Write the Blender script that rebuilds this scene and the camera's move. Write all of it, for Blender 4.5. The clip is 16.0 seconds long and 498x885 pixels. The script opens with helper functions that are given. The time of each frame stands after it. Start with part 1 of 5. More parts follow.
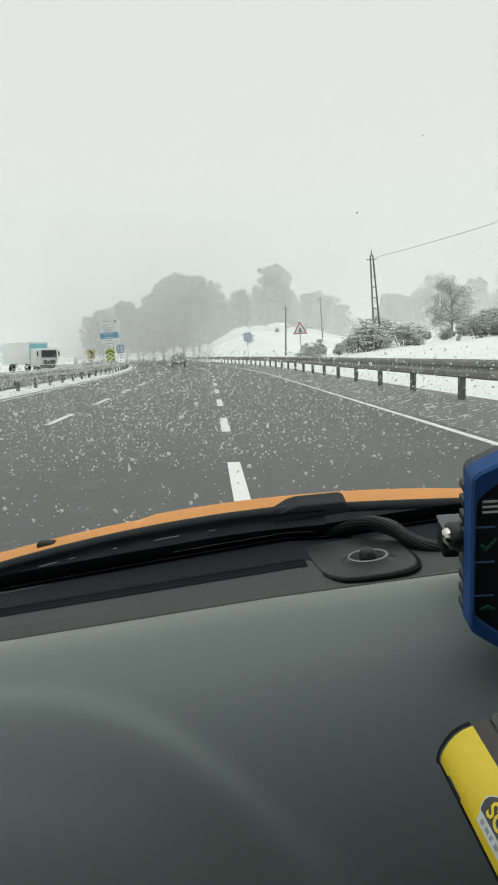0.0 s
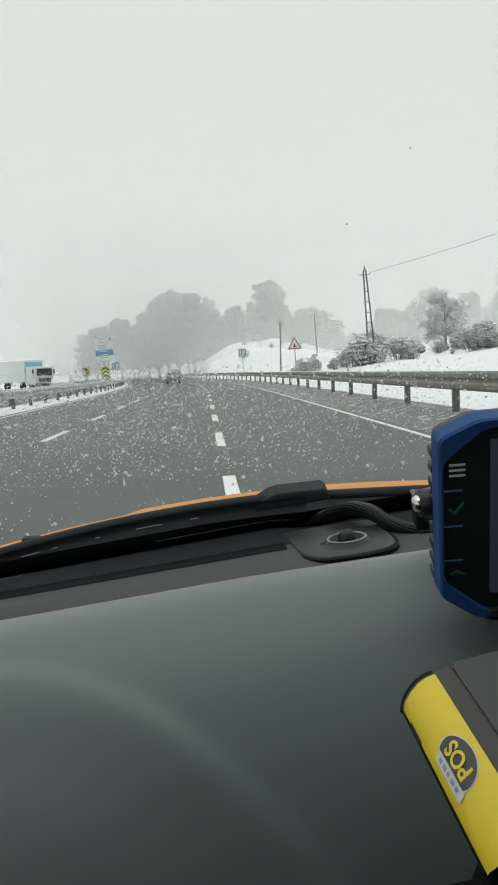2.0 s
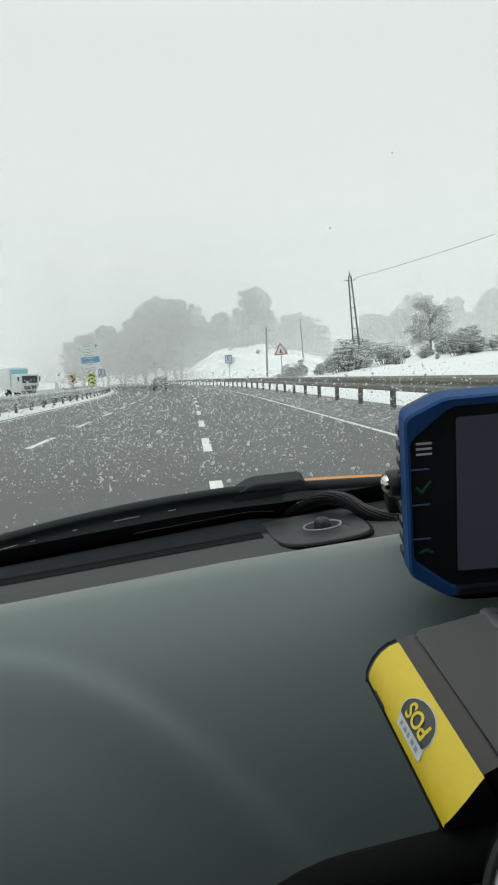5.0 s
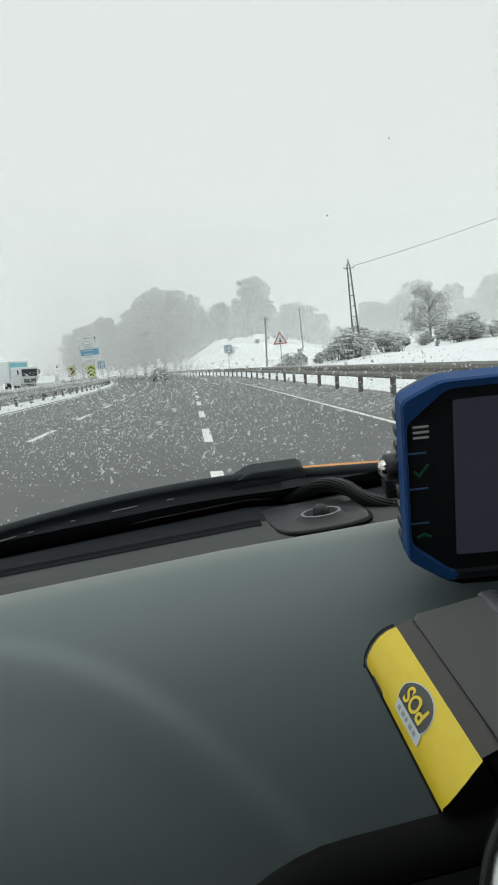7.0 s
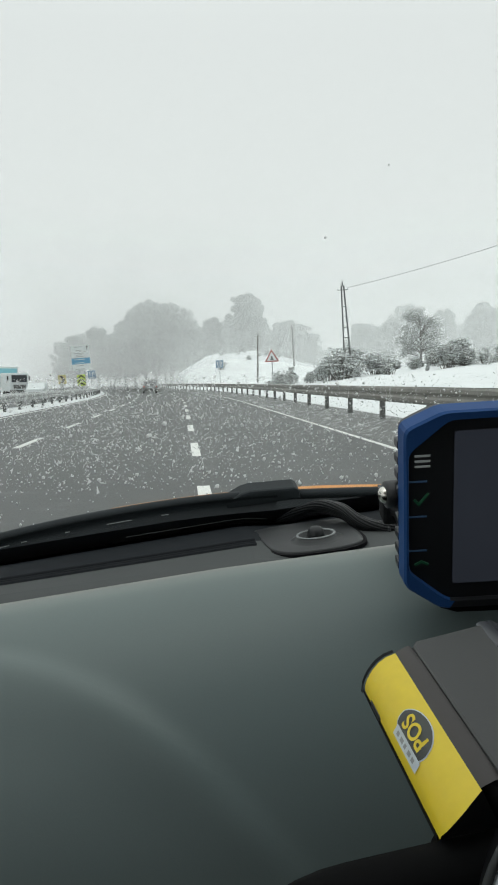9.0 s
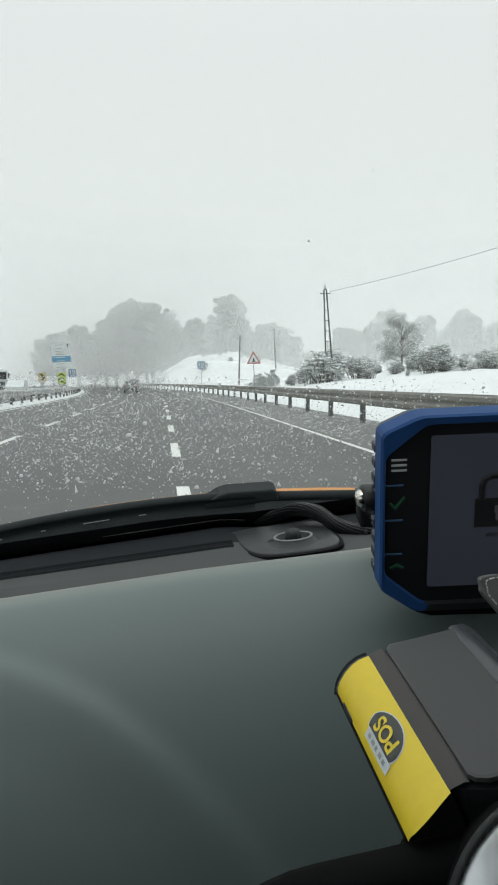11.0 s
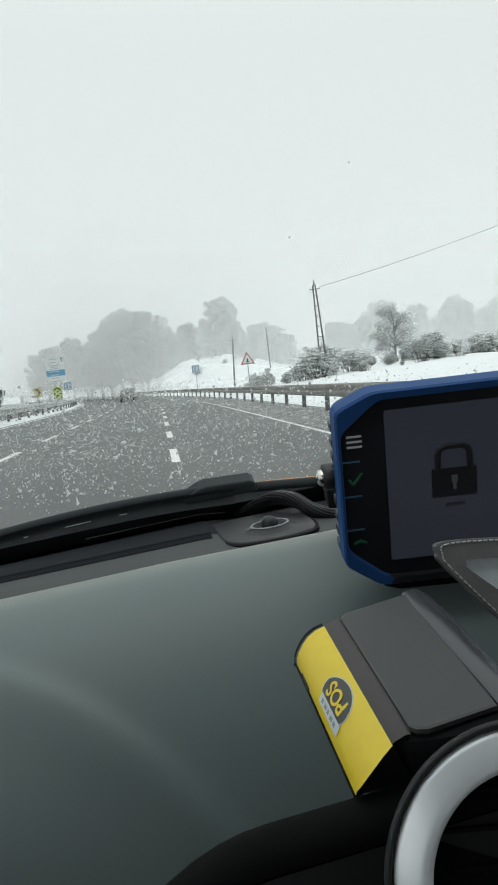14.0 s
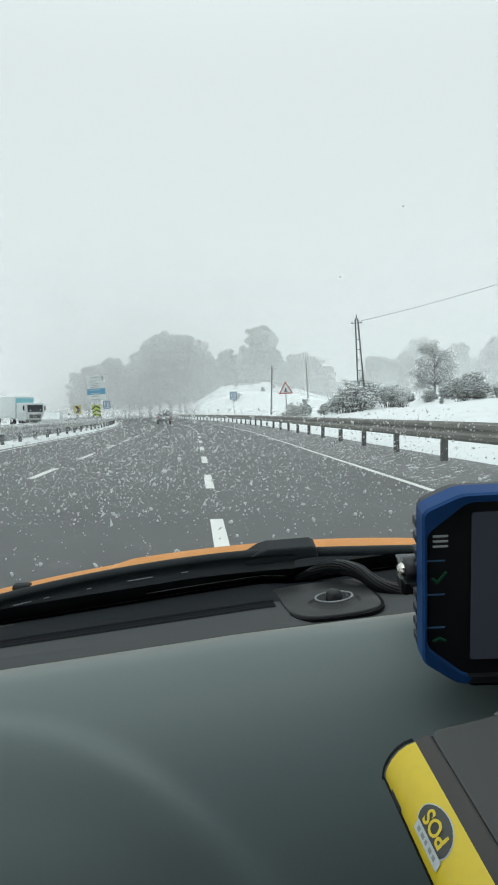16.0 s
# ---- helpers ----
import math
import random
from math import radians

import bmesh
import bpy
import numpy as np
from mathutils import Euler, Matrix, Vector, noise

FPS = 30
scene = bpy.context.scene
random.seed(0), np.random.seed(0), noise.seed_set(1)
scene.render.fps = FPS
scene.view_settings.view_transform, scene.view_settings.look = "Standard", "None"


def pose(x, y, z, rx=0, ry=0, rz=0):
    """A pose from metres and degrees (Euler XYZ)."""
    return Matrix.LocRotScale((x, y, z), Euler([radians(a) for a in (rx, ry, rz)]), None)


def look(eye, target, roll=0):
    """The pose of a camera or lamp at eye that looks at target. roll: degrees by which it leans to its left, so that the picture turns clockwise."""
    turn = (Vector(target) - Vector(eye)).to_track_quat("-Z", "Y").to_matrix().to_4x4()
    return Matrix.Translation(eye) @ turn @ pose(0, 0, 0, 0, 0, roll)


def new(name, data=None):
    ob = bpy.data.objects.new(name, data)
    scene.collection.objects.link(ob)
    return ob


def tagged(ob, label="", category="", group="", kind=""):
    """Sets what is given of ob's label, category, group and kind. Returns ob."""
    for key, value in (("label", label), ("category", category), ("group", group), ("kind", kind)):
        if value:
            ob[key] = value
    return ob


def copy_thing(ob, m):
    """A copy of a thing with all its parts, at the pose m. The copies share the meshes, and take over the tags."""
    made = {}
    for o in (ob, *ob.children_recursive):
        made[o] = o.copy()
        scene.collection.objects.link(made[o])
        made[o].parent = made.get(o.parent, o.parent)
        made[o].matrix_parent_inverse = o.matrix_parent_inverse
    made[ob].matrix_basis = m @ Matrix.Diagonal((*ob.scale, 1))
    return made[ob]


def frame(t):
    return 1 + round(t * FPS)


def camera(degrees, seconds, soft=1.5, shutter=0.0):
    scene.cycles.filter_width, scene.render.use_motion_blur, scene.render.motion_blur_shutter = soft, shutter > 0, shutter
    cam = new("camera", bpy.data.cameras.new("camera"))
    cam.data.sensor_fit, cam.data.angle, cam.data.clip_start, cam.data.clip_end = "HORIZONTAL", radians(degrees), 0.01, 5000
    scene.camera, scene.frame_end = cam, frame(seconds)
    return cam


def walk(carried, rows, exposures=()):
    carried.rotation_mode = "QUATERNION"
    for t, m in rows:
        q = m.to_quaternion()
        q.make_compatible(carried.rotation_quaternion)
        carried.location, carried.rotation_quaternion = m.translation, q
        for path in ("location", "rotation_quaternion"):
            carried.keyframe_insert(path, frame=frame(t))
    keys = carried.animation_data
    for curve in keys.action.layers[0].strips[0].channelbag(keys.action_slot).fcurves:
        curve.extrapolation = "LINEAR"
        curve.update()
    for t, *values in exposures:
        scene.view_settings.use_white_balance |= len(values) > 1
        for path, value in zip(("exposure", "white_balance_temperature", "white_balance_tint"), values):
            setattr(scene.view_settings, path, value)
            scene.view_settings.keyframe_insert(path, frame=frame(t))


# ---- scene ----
cam = camera(38.87, 16.0, soft=1.9)
# seconds, eye (m), yaw, pitch, roll (degrees)
ROWS = [
    (0, -0.0214, 0.0178, 1.3445, -3.830, -7.109, 1.445),
    (0.5, -0.0109, 0.0386, 1.3357, -3.535, -7.900, 2.744),
    (1, -0.0096, 0.0243, 1.3251, -4.132, -7.030, 2.948),
    (1.5, -0.0040, 0.0216, 1.3141, -4.012, -7.150, 2.982),
    (2, -0.0059, 0.0074, 1.3143, -4.217, -5.837, 2.117),
    (2.5, -0.0089, -0.0013, 1.3118, -5.554, -4.481, 1.314),
    (3, -0.0003, 0.0020, 1.3051, -5.229, -5.826, 2.280),
    (3.5, 0.0033, 0.0004, 1.3010, -4.977, -5.479, 2.793),
    (4, 0.0038, 0.0006, 1.2964, -4.996, -5.362, 2.426),
    (6.5, 0.0058, -0.0008, 1.3014, -5.746, -5.642, 2.829),
    (7, 0.0081, 0.0042, 1.2950, -5.321, -6.203, 3.365),
    (7.5, 0.0084, 0.0022, 1.2980, -5.609, -5.848, 3.460),
    (8, 0.0059, 0.0046, 1.3002, -5.755, -6.113, 3.213),
    (8.5, 0.0039, 0.0027, 1.2951, -5.786, -5.589, 2.036),
    (9, -0.0034, -0.0006, 1.2995, -6.081, -4.926, 0.780),
    (11.5, -0.0007, -0.0011, 1.2991, -7.841, -4.820, -0.154),
    (12, 0.0084, -0.0031, 1.2921, -7.409, -5.084, 1.252),
    (12.5, 0.0122, -0.0057, 1.2876, -7.884, -4.808, 1.514),
    (13, 0.0204, -0.0090, 1.2851, -7.642, -5.053, 3.078),
    (13.5, 0.0215, -0.0110, 1.2876, -7.751, -4.770, 3.137),
    (14, 0.0249, -0.0138, 1.2896, -7.917, -4.749, 3.719),
    (14.5, 0.0143, -0.0213, 1.3033, -5.752, -3.450, 3.023),
    (15, 0.0014, -0.0128, 1.3087, -3.613, -3.002, 1.945),
    (15.5, -0.0066, -0.0116, 1.3211, -4.731, -2.958, 0.852),
    (16, -0.0112, -0.0147, 1.3326, -4.971, -2.396, 0.330),
]
walk(cam, [(t, pose(x, y, z, 90 + pitch, roll, yaw)) for t, x, y, z, yaw, pitch, roll in ROWS],
     exposures=[(0, -0.07, 6650, 10), (1.5, -0.07, 6600, 10), (2, -0.14, 6570, 10), (2.5, -0.07, 6560, 10), (4, -0.06, 6500, 10), (7, -0.06, 6450, 10), (9, -0.09, 6450, 10), (11.5, -0.03, 6430, 10), (13, 0.0, 6420, 10), (14.5, -0.05, 6330, 9), (16, -0.06, 6200, 8)])

# ---- sky and daylight: thick snow cloud ----
world = bpy.data.worlds.new("snow_sky")
scene.world = world
world.use_nodes = True
wt = world.node_tree
bg = wt.nodes["Background"]
sky = wt.nodes.new("ShaderNodeTexSky")
sky.sky_type = "NISHITA"
sky.sun_disc = False
sky.sun_elevation = radians(50)
sky.sun_rotation = radians(200)
sky.dust_density = 4.0
grey = wt.nodes.new("ShaderNodeRGBToBW")
dim = wt.nodes.new("ShaderNodeMath")
dim.operation = "MULTIPLY"
dim.inputs[1].default_value = 0.05
cloud = wt.nodes.new("ShaderNodeMix")
cloud.data_type = "RGBA"
cloud.inputs[0].default_value = 0.9
cloud.inputs[7].default_value = (0.965, 1.0, 0.985, 1)
wt.links.new(sky.outputs[0], grey.inputs[0])
wt.links.new(grey.outputs[0], dim.inputs[0])
wt.links.new(dim.outputs[0], cloud.inputs[6])
wt.links.new(cloud.outputs[2], bg.inputs[0])
# an overcast sky is brighter overhead than at the horizon
where = wt.nodes.new("ShaderNodeTexCoord")
height = wt.nodes.new("ShaderNodeSeparateXYZ")
rise = wt.nodes.new("ShaderNodeMapRange")
rise.interpolation_type = "SMOOTHSTEP"
rise.inputs["From Min"].default_value, rise.inputs["From Max"].default_value = 0.40, 1.0
rise.inputs["To Min"].default_value, rise.inputs["To Max"].default_value = 0.97, 1.72
wt.links.new(where.outputs["Generated"], height.inputs[0])
wt.links.new(height.outputs[2], rise.inputs["Value"])
wt.links.new(rise.outputs[0], bg.inputs[1])

sun = new("sun", bpy.data.lights.new("sun", "SUN"))
sun.data.energy, sun.data.angle, sun.data.color = 0.5, radians(60), (1, 0.98, 0.95)
sun.matrix_world = look((0, 0, 50), (10, 30, 0))


# ---- materials ----
def mat(name, base, rough=0.6, metal=0.0, vary=0.15, scale=8.0, bump=0.0, fine=120.0, spec=0.5, coords="Object", spots=None, emit=0.0):
    """Base colour with large stains and fine grain; spots = (colour, scale, share) lays patches of a second colour on it."""
    m = bpy.data.materials.new(name)
    m.use_nodes = True
    nt = m.node_tree
    b = nt.nodes["Principled BSDF"]
    b.inputs["Roughness"].default_value = rough
    b.inputs["Metallic"].default_value = metal
    b.inputs["Specular IOR Level"].default_value = spec
    tc = nt.nodes.new("ShaderNodeTexCoord")
    big = nt.nodes.new("ShaderNodeTexNoise")
    big.inputs["Scale"].default_value = scale
    big.inputs["Detail"].default_value = 4
    small = nt.nodes.new("ShaderNodeTexNoise")
    small.inputs["Scale"].default_value = fine
    small.inputs["Detail"].default_value = 3
    for n in (big, small):
        nt.links.new(tc.outputs[coords], n.inputs["Vector"])
    add = nt.nodes.new("ShaderNodeMath")
    add.operation = "ADD"
    nt.links.new(big.outputs["Fac"], add.inputs[0])
    nt.links.new(small.outputs["Fac"], add.inputs[1])
    rng = nt.nodes.new("ShaderNodeMapRange")
    rng.inputs["From Min"].default_value, rng.inputs["From Max"].default_value = 0.6, 1.4
    rng.inputs["To Min"].default_value, rng.inputs["To Max"].default_value = 1 - vary, 1 + vary
    nt.links.new(add.outputs[0], rng.inputs["Value"])
    mul = nt.nodes.new("ShaderNodeMix")
    mul.data_type, mul.blend_type = "RGBA", "MULTIPLY"
    mul.inputs[0].default_value = 1
    mul.inputs[6].default_value = (*base, 1)
    nt.links.new(rng.outputs[0], mul.inputs[7])
    out = mul.outputs[2]
    if spots:
        col, sc, share = spots
        sp = nt.nodes.new("ShaderNodeTexNoise")
        sp.inputs["Scale"].default_value, sp.inputs["Detail"].default_value, sp.inputs["Roughness"].default_value = sc, 6, 0.65
        nt.links.new(tc.outputs[coords], sp.inputs["Vector"])
        st = nt.nodes.new("ShaderNodeMapRange")
        st.inputs["From Min"].default_value, st.inputs["From Max"].default_value = 1 - share - 0.03, 1 - share + 0.03
        nt.links.new(sp.outputs["Fac"], st.inputs["Value"])
        mx = nt.nodes.new("ShaderNodeMix")
        mx.data_type = "RGBA"
        nt.links.new(st.outputs[0], mx.inputs[0])
        nt.links.new(out, mx.inputs[6])
        mx.inputs[7].default_value = (*col, 1)
        out = mx.outputs[2]
    nt.links.new(out, b.inputs["Base Color"])
    if bump:
        bp = nt.nodes.new("ShaderNodeBump")
        bp.inputs["Strength"].default_value = bump
        bp.inputs["Distance"].default_value = 0.3 / fine
        nt.links.new(small.outputs["Fac"], bp.inputs["Height"])
        nt.links.new(bp.outputs[0], b.inputs["Normal"])
    if emit:
        b.inputs["Emission Color"].default_value = (*base, 1)
        b.inputs["Emission Strength"].default_value = emit
    return m


def glass_mat(name, tint):
    m = bpy.data.materials.new(name)
    m.use_nodes = True
    nt = m.node_tree
    nt.nodes.remove(nt.nodes["Principled BSDF"])
    out = nt.nodes["Material Output"]
    clear, gloss, mix, fr = (nt.nodes.new("ShaderNode" + k) for k in ("BsdfTransparent", "BsdfGlossy", "MixShader", "Fresnel"))
    clear.inputs[0].default_value = (*tint, 1)
    gloss.inputs["Roughness"].default_value = 0.02
    fr.inputs[0].default_value = 1.15
    nt.links.new(fr.outputs[0], mix.inputs[0])
    nt.links.new(clear.outputs[0], mix.inputs[1])
    nt.links.new(gloss.outputs[0], mix.inputs[2])
    nt.links.new(mix.outputs[0], out.inputs[0])
    return m


SNOW_C = (0.70, 0.73, 0.73)
M_SNOW = mat("snow", SNOW_C, 0.85, vary=0.05, scale=0.25, bump=0.4, fine=6, spots=((0.36, 0.35, 0.32), 0.55, 0.29))
M_ASPHALT = mat("wet_asphalt", (0.062, 0.066, 0.064), 0.48, spec=0.38, vary=0.35, scale=0.12, bump=0.5, fine=60, spots=((0.085, 0.089, 0.088), 1.3, 0.40))
M_SHOULDER = mat("slushy_shoulder", (0.13, 0.135, 0.13), 0.6, vary=0.3, scale=0.5, bump=0.5, fine=20, spots=((0.6, 0.62, 0.62), 4.5, 0.40))
M_PAINT = mat("road_paint", (0.72, 0.73, 0.70), 0.6, vary=0.12, scale=3, fine=40, spots=((0.35, 0.36, 0.35), 4, 0.33))
M_RAIL = mat("galvanised_rail", (0.20, 0.195, 0.175), 0.5, metal=0.2, vary=0.3, scale=1.5, fine=30, spots=((0.7, 0.72, 0.72), 5, 0.33))
M_RAILSNOW = mat("snowy_rail", (0.34, 0.35, 0.34), 0.6, metal=0.1, vary=0.3, scale=2, fine=30, spots=((0.75, 0.77, 0.77), 5, 0.45))
M_POST = mat("rail_post", (0.10, 0.105, 0.10), 0.6, vary=0.3, scale=6, fine=60)
# far pine bark, with distance haze mixed into its pale colour
M_HAZE_BARK = mat("haze_pale_bark", (0.48, 0.49, 0.485), 0.9, vary=0.15, scale=2, fine=12)
M_LEAF = mat("winter_leaf", (0.22, 0.235, 0.22), 0.85, vary=0.3, scale=2, fine=15)
M_CLUMP = mat("snow_clump", (0.8, 0.83, 0.83), 0.85, vary=0.05, scale=3, fine=20)
M_BARK = mat("wet_bark", (0.10, 0.09, 0.08), 0.9, vary=0.3, scale=4, fine=30)
M_POLE = mat("grey_pole", (0.30, 0.31, 0.31), 0.7, metal=0.1, vary=0.2, scale=2, fine=30)
M_CABLE = mat("cable", (0.2, 0.205, 0.205), 0.7)
# red, blue, yellow and cyan are muted, with haze mixed into the colour
M_BLUE_SIGN = mat("blue_sign", (0.07, 0.16, 0.27), 0.6, vary=0.15, scale=2)
M_WHITE_SIGN = mat("white_sign", (0.62, 0.66, 0.66), 0.6, vary=0.08, scale=2)
M_RED_SIGN = mat("red_sign", (0.35, 0.12, 0.11), 0.6, vary=0.1, scale=2)
M_YELLOW_SIGN = mat("yellow_sign", (0.50, 0.45, 0.22), 0.6, vary=0.1, scale=2)
M_CYAN_SIGN = mat("cyan_sign", (0.20, 0.46, 0.52), 0.6, vary=0.1, scale=2)
M_PALE_BLUE = mat("pale_blue_sign", (0.12, 0.30, 0.45), 0.6, vary=0.12, scale=3)
M_LIME_SIGN = mat("lime_sign", (0.50, 0.62, 0.12), 0.6, vary=0.1, scale=2)
M_MAST = mat("snow_speckled_mast", (0.15, 0.155, 0.155), 0.8, vary=0.3, scale=3, fine=20, spots=((0.6, 0.62, 0.62), 6, 0.36))
M_BLACK = mat("black_mark", (0.03, 0.03, 0.03), 0.7)
M_CARGREY = mat("grey_car_paint", (0.2, 0.21, 0.21), 0.4, vary=0.1, scale=2)
M_TYRE = mat("tyre", (0.03, 0.03, 0.03), 0.9)
M_TAIL = mat("tail_light", (0.35, 0.04, 0.03), 0.3)
M_CARGLASS = mat("dark_car_glass", (0.05, 0.055, 0.06), 0.15)


def soft_mat(name, colour):
    """Snow crystals and pine needles: they scatter as much light through as back."""
    m = bpy.data.materials.new(name)
    m.use_nodes = True
    nt = m.node_tree
    nt.nodes.remove(nt.nodes["Principled BSDF"])
    back, thru, mix = (nt.nodes.new("ShaderNode" + k) for k in ("BsdfDiffuse", "BsdfTranslucent", "MixShader"))
    tone = nt.nodes.new("ShaderNodeTexNoise")
    tone.inputs["Scale"].default_value = 0.35
    shade = nt.nodes.new("ShaderNodeMapRange")
    shade.inputs["To Min"].default_value, shade.inputs["To Max"].default_value = 0.9, 1.05
    tint = nt.nodes.new("ShaderNodeMix")
    tint.data_type, tint.blend_type = "RGBA", "MULTIPLY"
    tint.inputs[0].default_value, tint.inputs[6].default_value = 1, (*colour, 1)
    geo = nt.nodes.new("ShaderNodeNewGeometry")
    nt.links.new(geo.outputs["Position"], tone.inputs["Vector"])
    nt.links.new(tone.outputs["Fac"], shade.inputs["Value"])
    nt.links.new(shade.outputs[0], tint.inputs[7])
    for n in (back, thru):
        nt.links.new(tint.outputs[2], n.inputs[0])
    mix.inputs[0].default_value = 0.5
    nt.links.new(back.outputs[0], mix.inputs[1])
    nt.links.new(thru.outputs[0], mix.inputs[2])
    nt.links.new(mix.outputs[0], nt.nodes["Material Output"].inputs[0])
    return m


M_FLAKE = soft_mat("snowflake", (0.78, 0.79, 0.79))
# pine crowns paled so that the haze sits in their colour
M_HAZE_NEEDLES = soft_mat("haze_pale_needles", (0.70, 0.725, 0.715))
# inside the car
M_DASH = mat("dash_plastic", (0.118, 0.155, 0.154), 0.5, vary=0.04, scale=5, bump=0.12, fine=900, spec=0.34)
# warm sheen added to tint the pad where it is seen at a low angle
for socket, value in (("Specular Tint", (1.0, 0.93, 0.87, 1)), ("Sheen Weight", 0.26), ("Sheen Roughness", 0.45), ("Sheen Tint", (1.0, 0.80, 0.63, 1))):
    M_DASH.node_tree.nodes["Principled BSDF"].inputs[socket].default_value = value
M_SHELF = mat("shelf_plastic", (0.048, 0.053, 0.053), 0.65, vary=0.04, scale=5, bump=0.12, fine=900, spec=0.22)
M_SEAM = mat("moulded_edge", (0.018, 0.020, 0.020), 0.6, vary=0.06, scale=30, fine=300)
M_TRIM = mat("dark_trim", (0.016, 0.018, 0.0205), 0.7, spec=0.07, vary=0.06, scale=8, bump=0.1, fine=900)
M_DOME = mat("sensor_plastic", (0.017, 0.019, 0.020), 0.42, vary=0.05, scale=40, bump=0.08, fine=900, spec=0.28)
M_LEDGE = mat("ledge_plastic", (0.014, 0.0165, 0.019), 0.65, vary=0.06, scale=8, bump=0.1, fine=900, spec=0.05)
M_SLOT = mat("slot_black", (0.007, 0.007, 0.008), 0.7, spec=0.06)
M_FRIT_SHADE = mat("frit_shade_black", (0.024, 0.027, 0.030), 0.35, vary=0.05)
M_RUBBER = mat("wiper_rubber", (0.014, 0.018, 0.020), 0.6, spec=0.18, vary=0.2, scale=30, fine=300)
M_PALE_EDGE = mat("pale_edge", (0.18, 0.195, 0.195), 0.4, vary=0.3, scale=40)
M_HOOD = mat("orange_paint", (0.58, 0.25, 0.065), 0.55, spec=0.15, vary=0.10, scale=6, fine=60, spots=((0.72, 0.42, 0.2), 16, 0.34))
M_BLUECASE = mat("blue_case", (0.018, 0.066, 0.20), 0.55, vary=0.06, scale=20, bump=0.08, fine=600, spec=0.12)
M_CASELINE = mat("pale_blue_line", (0.06, 0.13, 0.26), 0.5, vary=0.06, scale=20)
M_MATTE = mat("matte_black", (0.009, 0.010, 0.011), 0.75, vary=0.1, scale=20, bump=0.1, fine=700, spec=0.15)
M_CONSOLE = mat("console_plastic", (0.016, 0.017, 0.0175), 0.7, vary=0.1, scale=20, bump=0.1, fine=700, spec=0.2)
M_CASEBLACK = mat("case_black", (0.010, 0.011, 0.013), 0.4, vary=0.1, scale=20)
M_SCREEN = mat("dim_screen", (0.035, 0.040, 0.052), 0.25, vary=0.03, scale=6, emit=0.35)
M_ICONGREY = mat("icon_grey", (0.25, 0.27, 0.27), 0.6, emit=0.2)
M_ICONGREEN = mat("icon_green", (0.007, 0.055, 0.027), 0.6, emit=0.2)
M_ICONDARK = mat("icon_dark", (0.008, 0.008, 0.010), 0.6)
M_ICONDIM = mat("icon_dim", (0.019, 0.020, 0.026), 0.5, emit=0.2)
M_ICONPALE = mat("icon_pale", (0.065, 0.058, 0.066), 0.6, emit=0.2)
M_YELLOW = mat("yellow_sticker", (0.74, 0.56, 0.018), 0.42, vary=0.05, scale=14, fine=200)
M_POSGREY = mat("reader_grey", (0.037, 0.039, 0.039), 0.5, vary=0.06, scale=16, bump=0.1, fine=800)
M_POSBORDER = mat("reader_border", (0.045, 0.040, 0.038), 0.6, vary=0.06, scale=16)
M_POSBEVEL = mat("reader_bevel", (0.042, 0.046, 0.052), 0.24, vary=0.08, scale=16)
M_LABELDARK = mat("label_dark", (0.045, 0.05, 0.045), 0.5)
M_LABELWHITE = mat("label_white", (0.55, 0.60, 0.62), 0.5)
# black plastic set near zero so the shade under the pad sits in it
M_SHADED_BLACK = mat("shaded_black_plastic", (0.004, 0.0042, 0.0045), 0.8, vary=0.1, scale=20, spec=0.08)
M_RIM = mat("soft_black_rim", (0.022, 0.025, 0.025), 0.6, vary=0.08, scale=20, bump=0.1, fine=700, spec=0.3)
M_SILVER = mat("satin_silver", (0.93, 0.975, 1.0), 0.34, metal=0.4, vary=0.05, scale=12)
M_STEEL = mat("polished_steel", (0.6, 0.58, 0.53), 0.22, metal=1.0)
M_LEATHER = mat("grey_leather", (0.105, 0.108, 0.106), 0.55, vary=0.1, scale=40, bump=0.25, fine=500)
M_STITCH = mat("pale_stitch", (0.45, 0.46, 0.45), 0.8)
M_SLEEVE = mat("corrugated_sleeve", (0.006, 0.007, 0.008), 0.5, vary=0.1, scale=30, spec=0.25)
M_LINER = mat("roof_lining", (0.34, 0.345, 0.34), 0.9, vary=0.05, scale=5)
M_SEAT = mat("dark_cloth", (0.05, 0.05, 0.052), 0.9, vary=0.1, scale=20)
M_GLASS = glass_mat("windscreen_glass", (0.93, 0.955, 0.945))


# ---- building helpers ----
def part(name, bm, material, parent=None, label="", smooth=False):
    me = bpy.data.meshes.new(name)
    bmesh.ops.recalc_face_normals(bm, faces=bm.faces)
    bm.to_mesh(me)
    bm.free()
    me.materials.append(material)
    if smooth:
        for p in me.polygons:
            p.use_smooth = True
    ob = new(name, me)
    ob.parent = parent
    if label:
        tagged(ob, label)
    return ob


def thing(name, label, category, m=None, group="", kind=""):
    ob = new(name)
    ob.empty_display_size = 0.1
    if m is not None:
        ob.matrix_basis = m
    return tagged(ob, label, category, group, kind)


def box(bm, c, s, m=Matrix(), bevel=0.0):
    """A box with centre c and size s, set by m."""
    r = bmesh.ops.create_cube(bm, size=1.0, matrix=m @ Matrix.Translation(c) @ Matrix.Diagonal((*s, 1)))
    if bevel:
        vs = set(r["verts"])
        es = [e for e in bm.edges if e.verts[0] in vs and e.verts[1] in vs]
        bmesh.ops.bevel(bm, geom=es, offset=bevel, segments=2, affect="EDGES", profile=0.6)


def boxed(c, s, m=Matrix(), bevel=0.0):
    bm = bmesh.new()
    box(bm, c, s, m, bevel)
    return bm


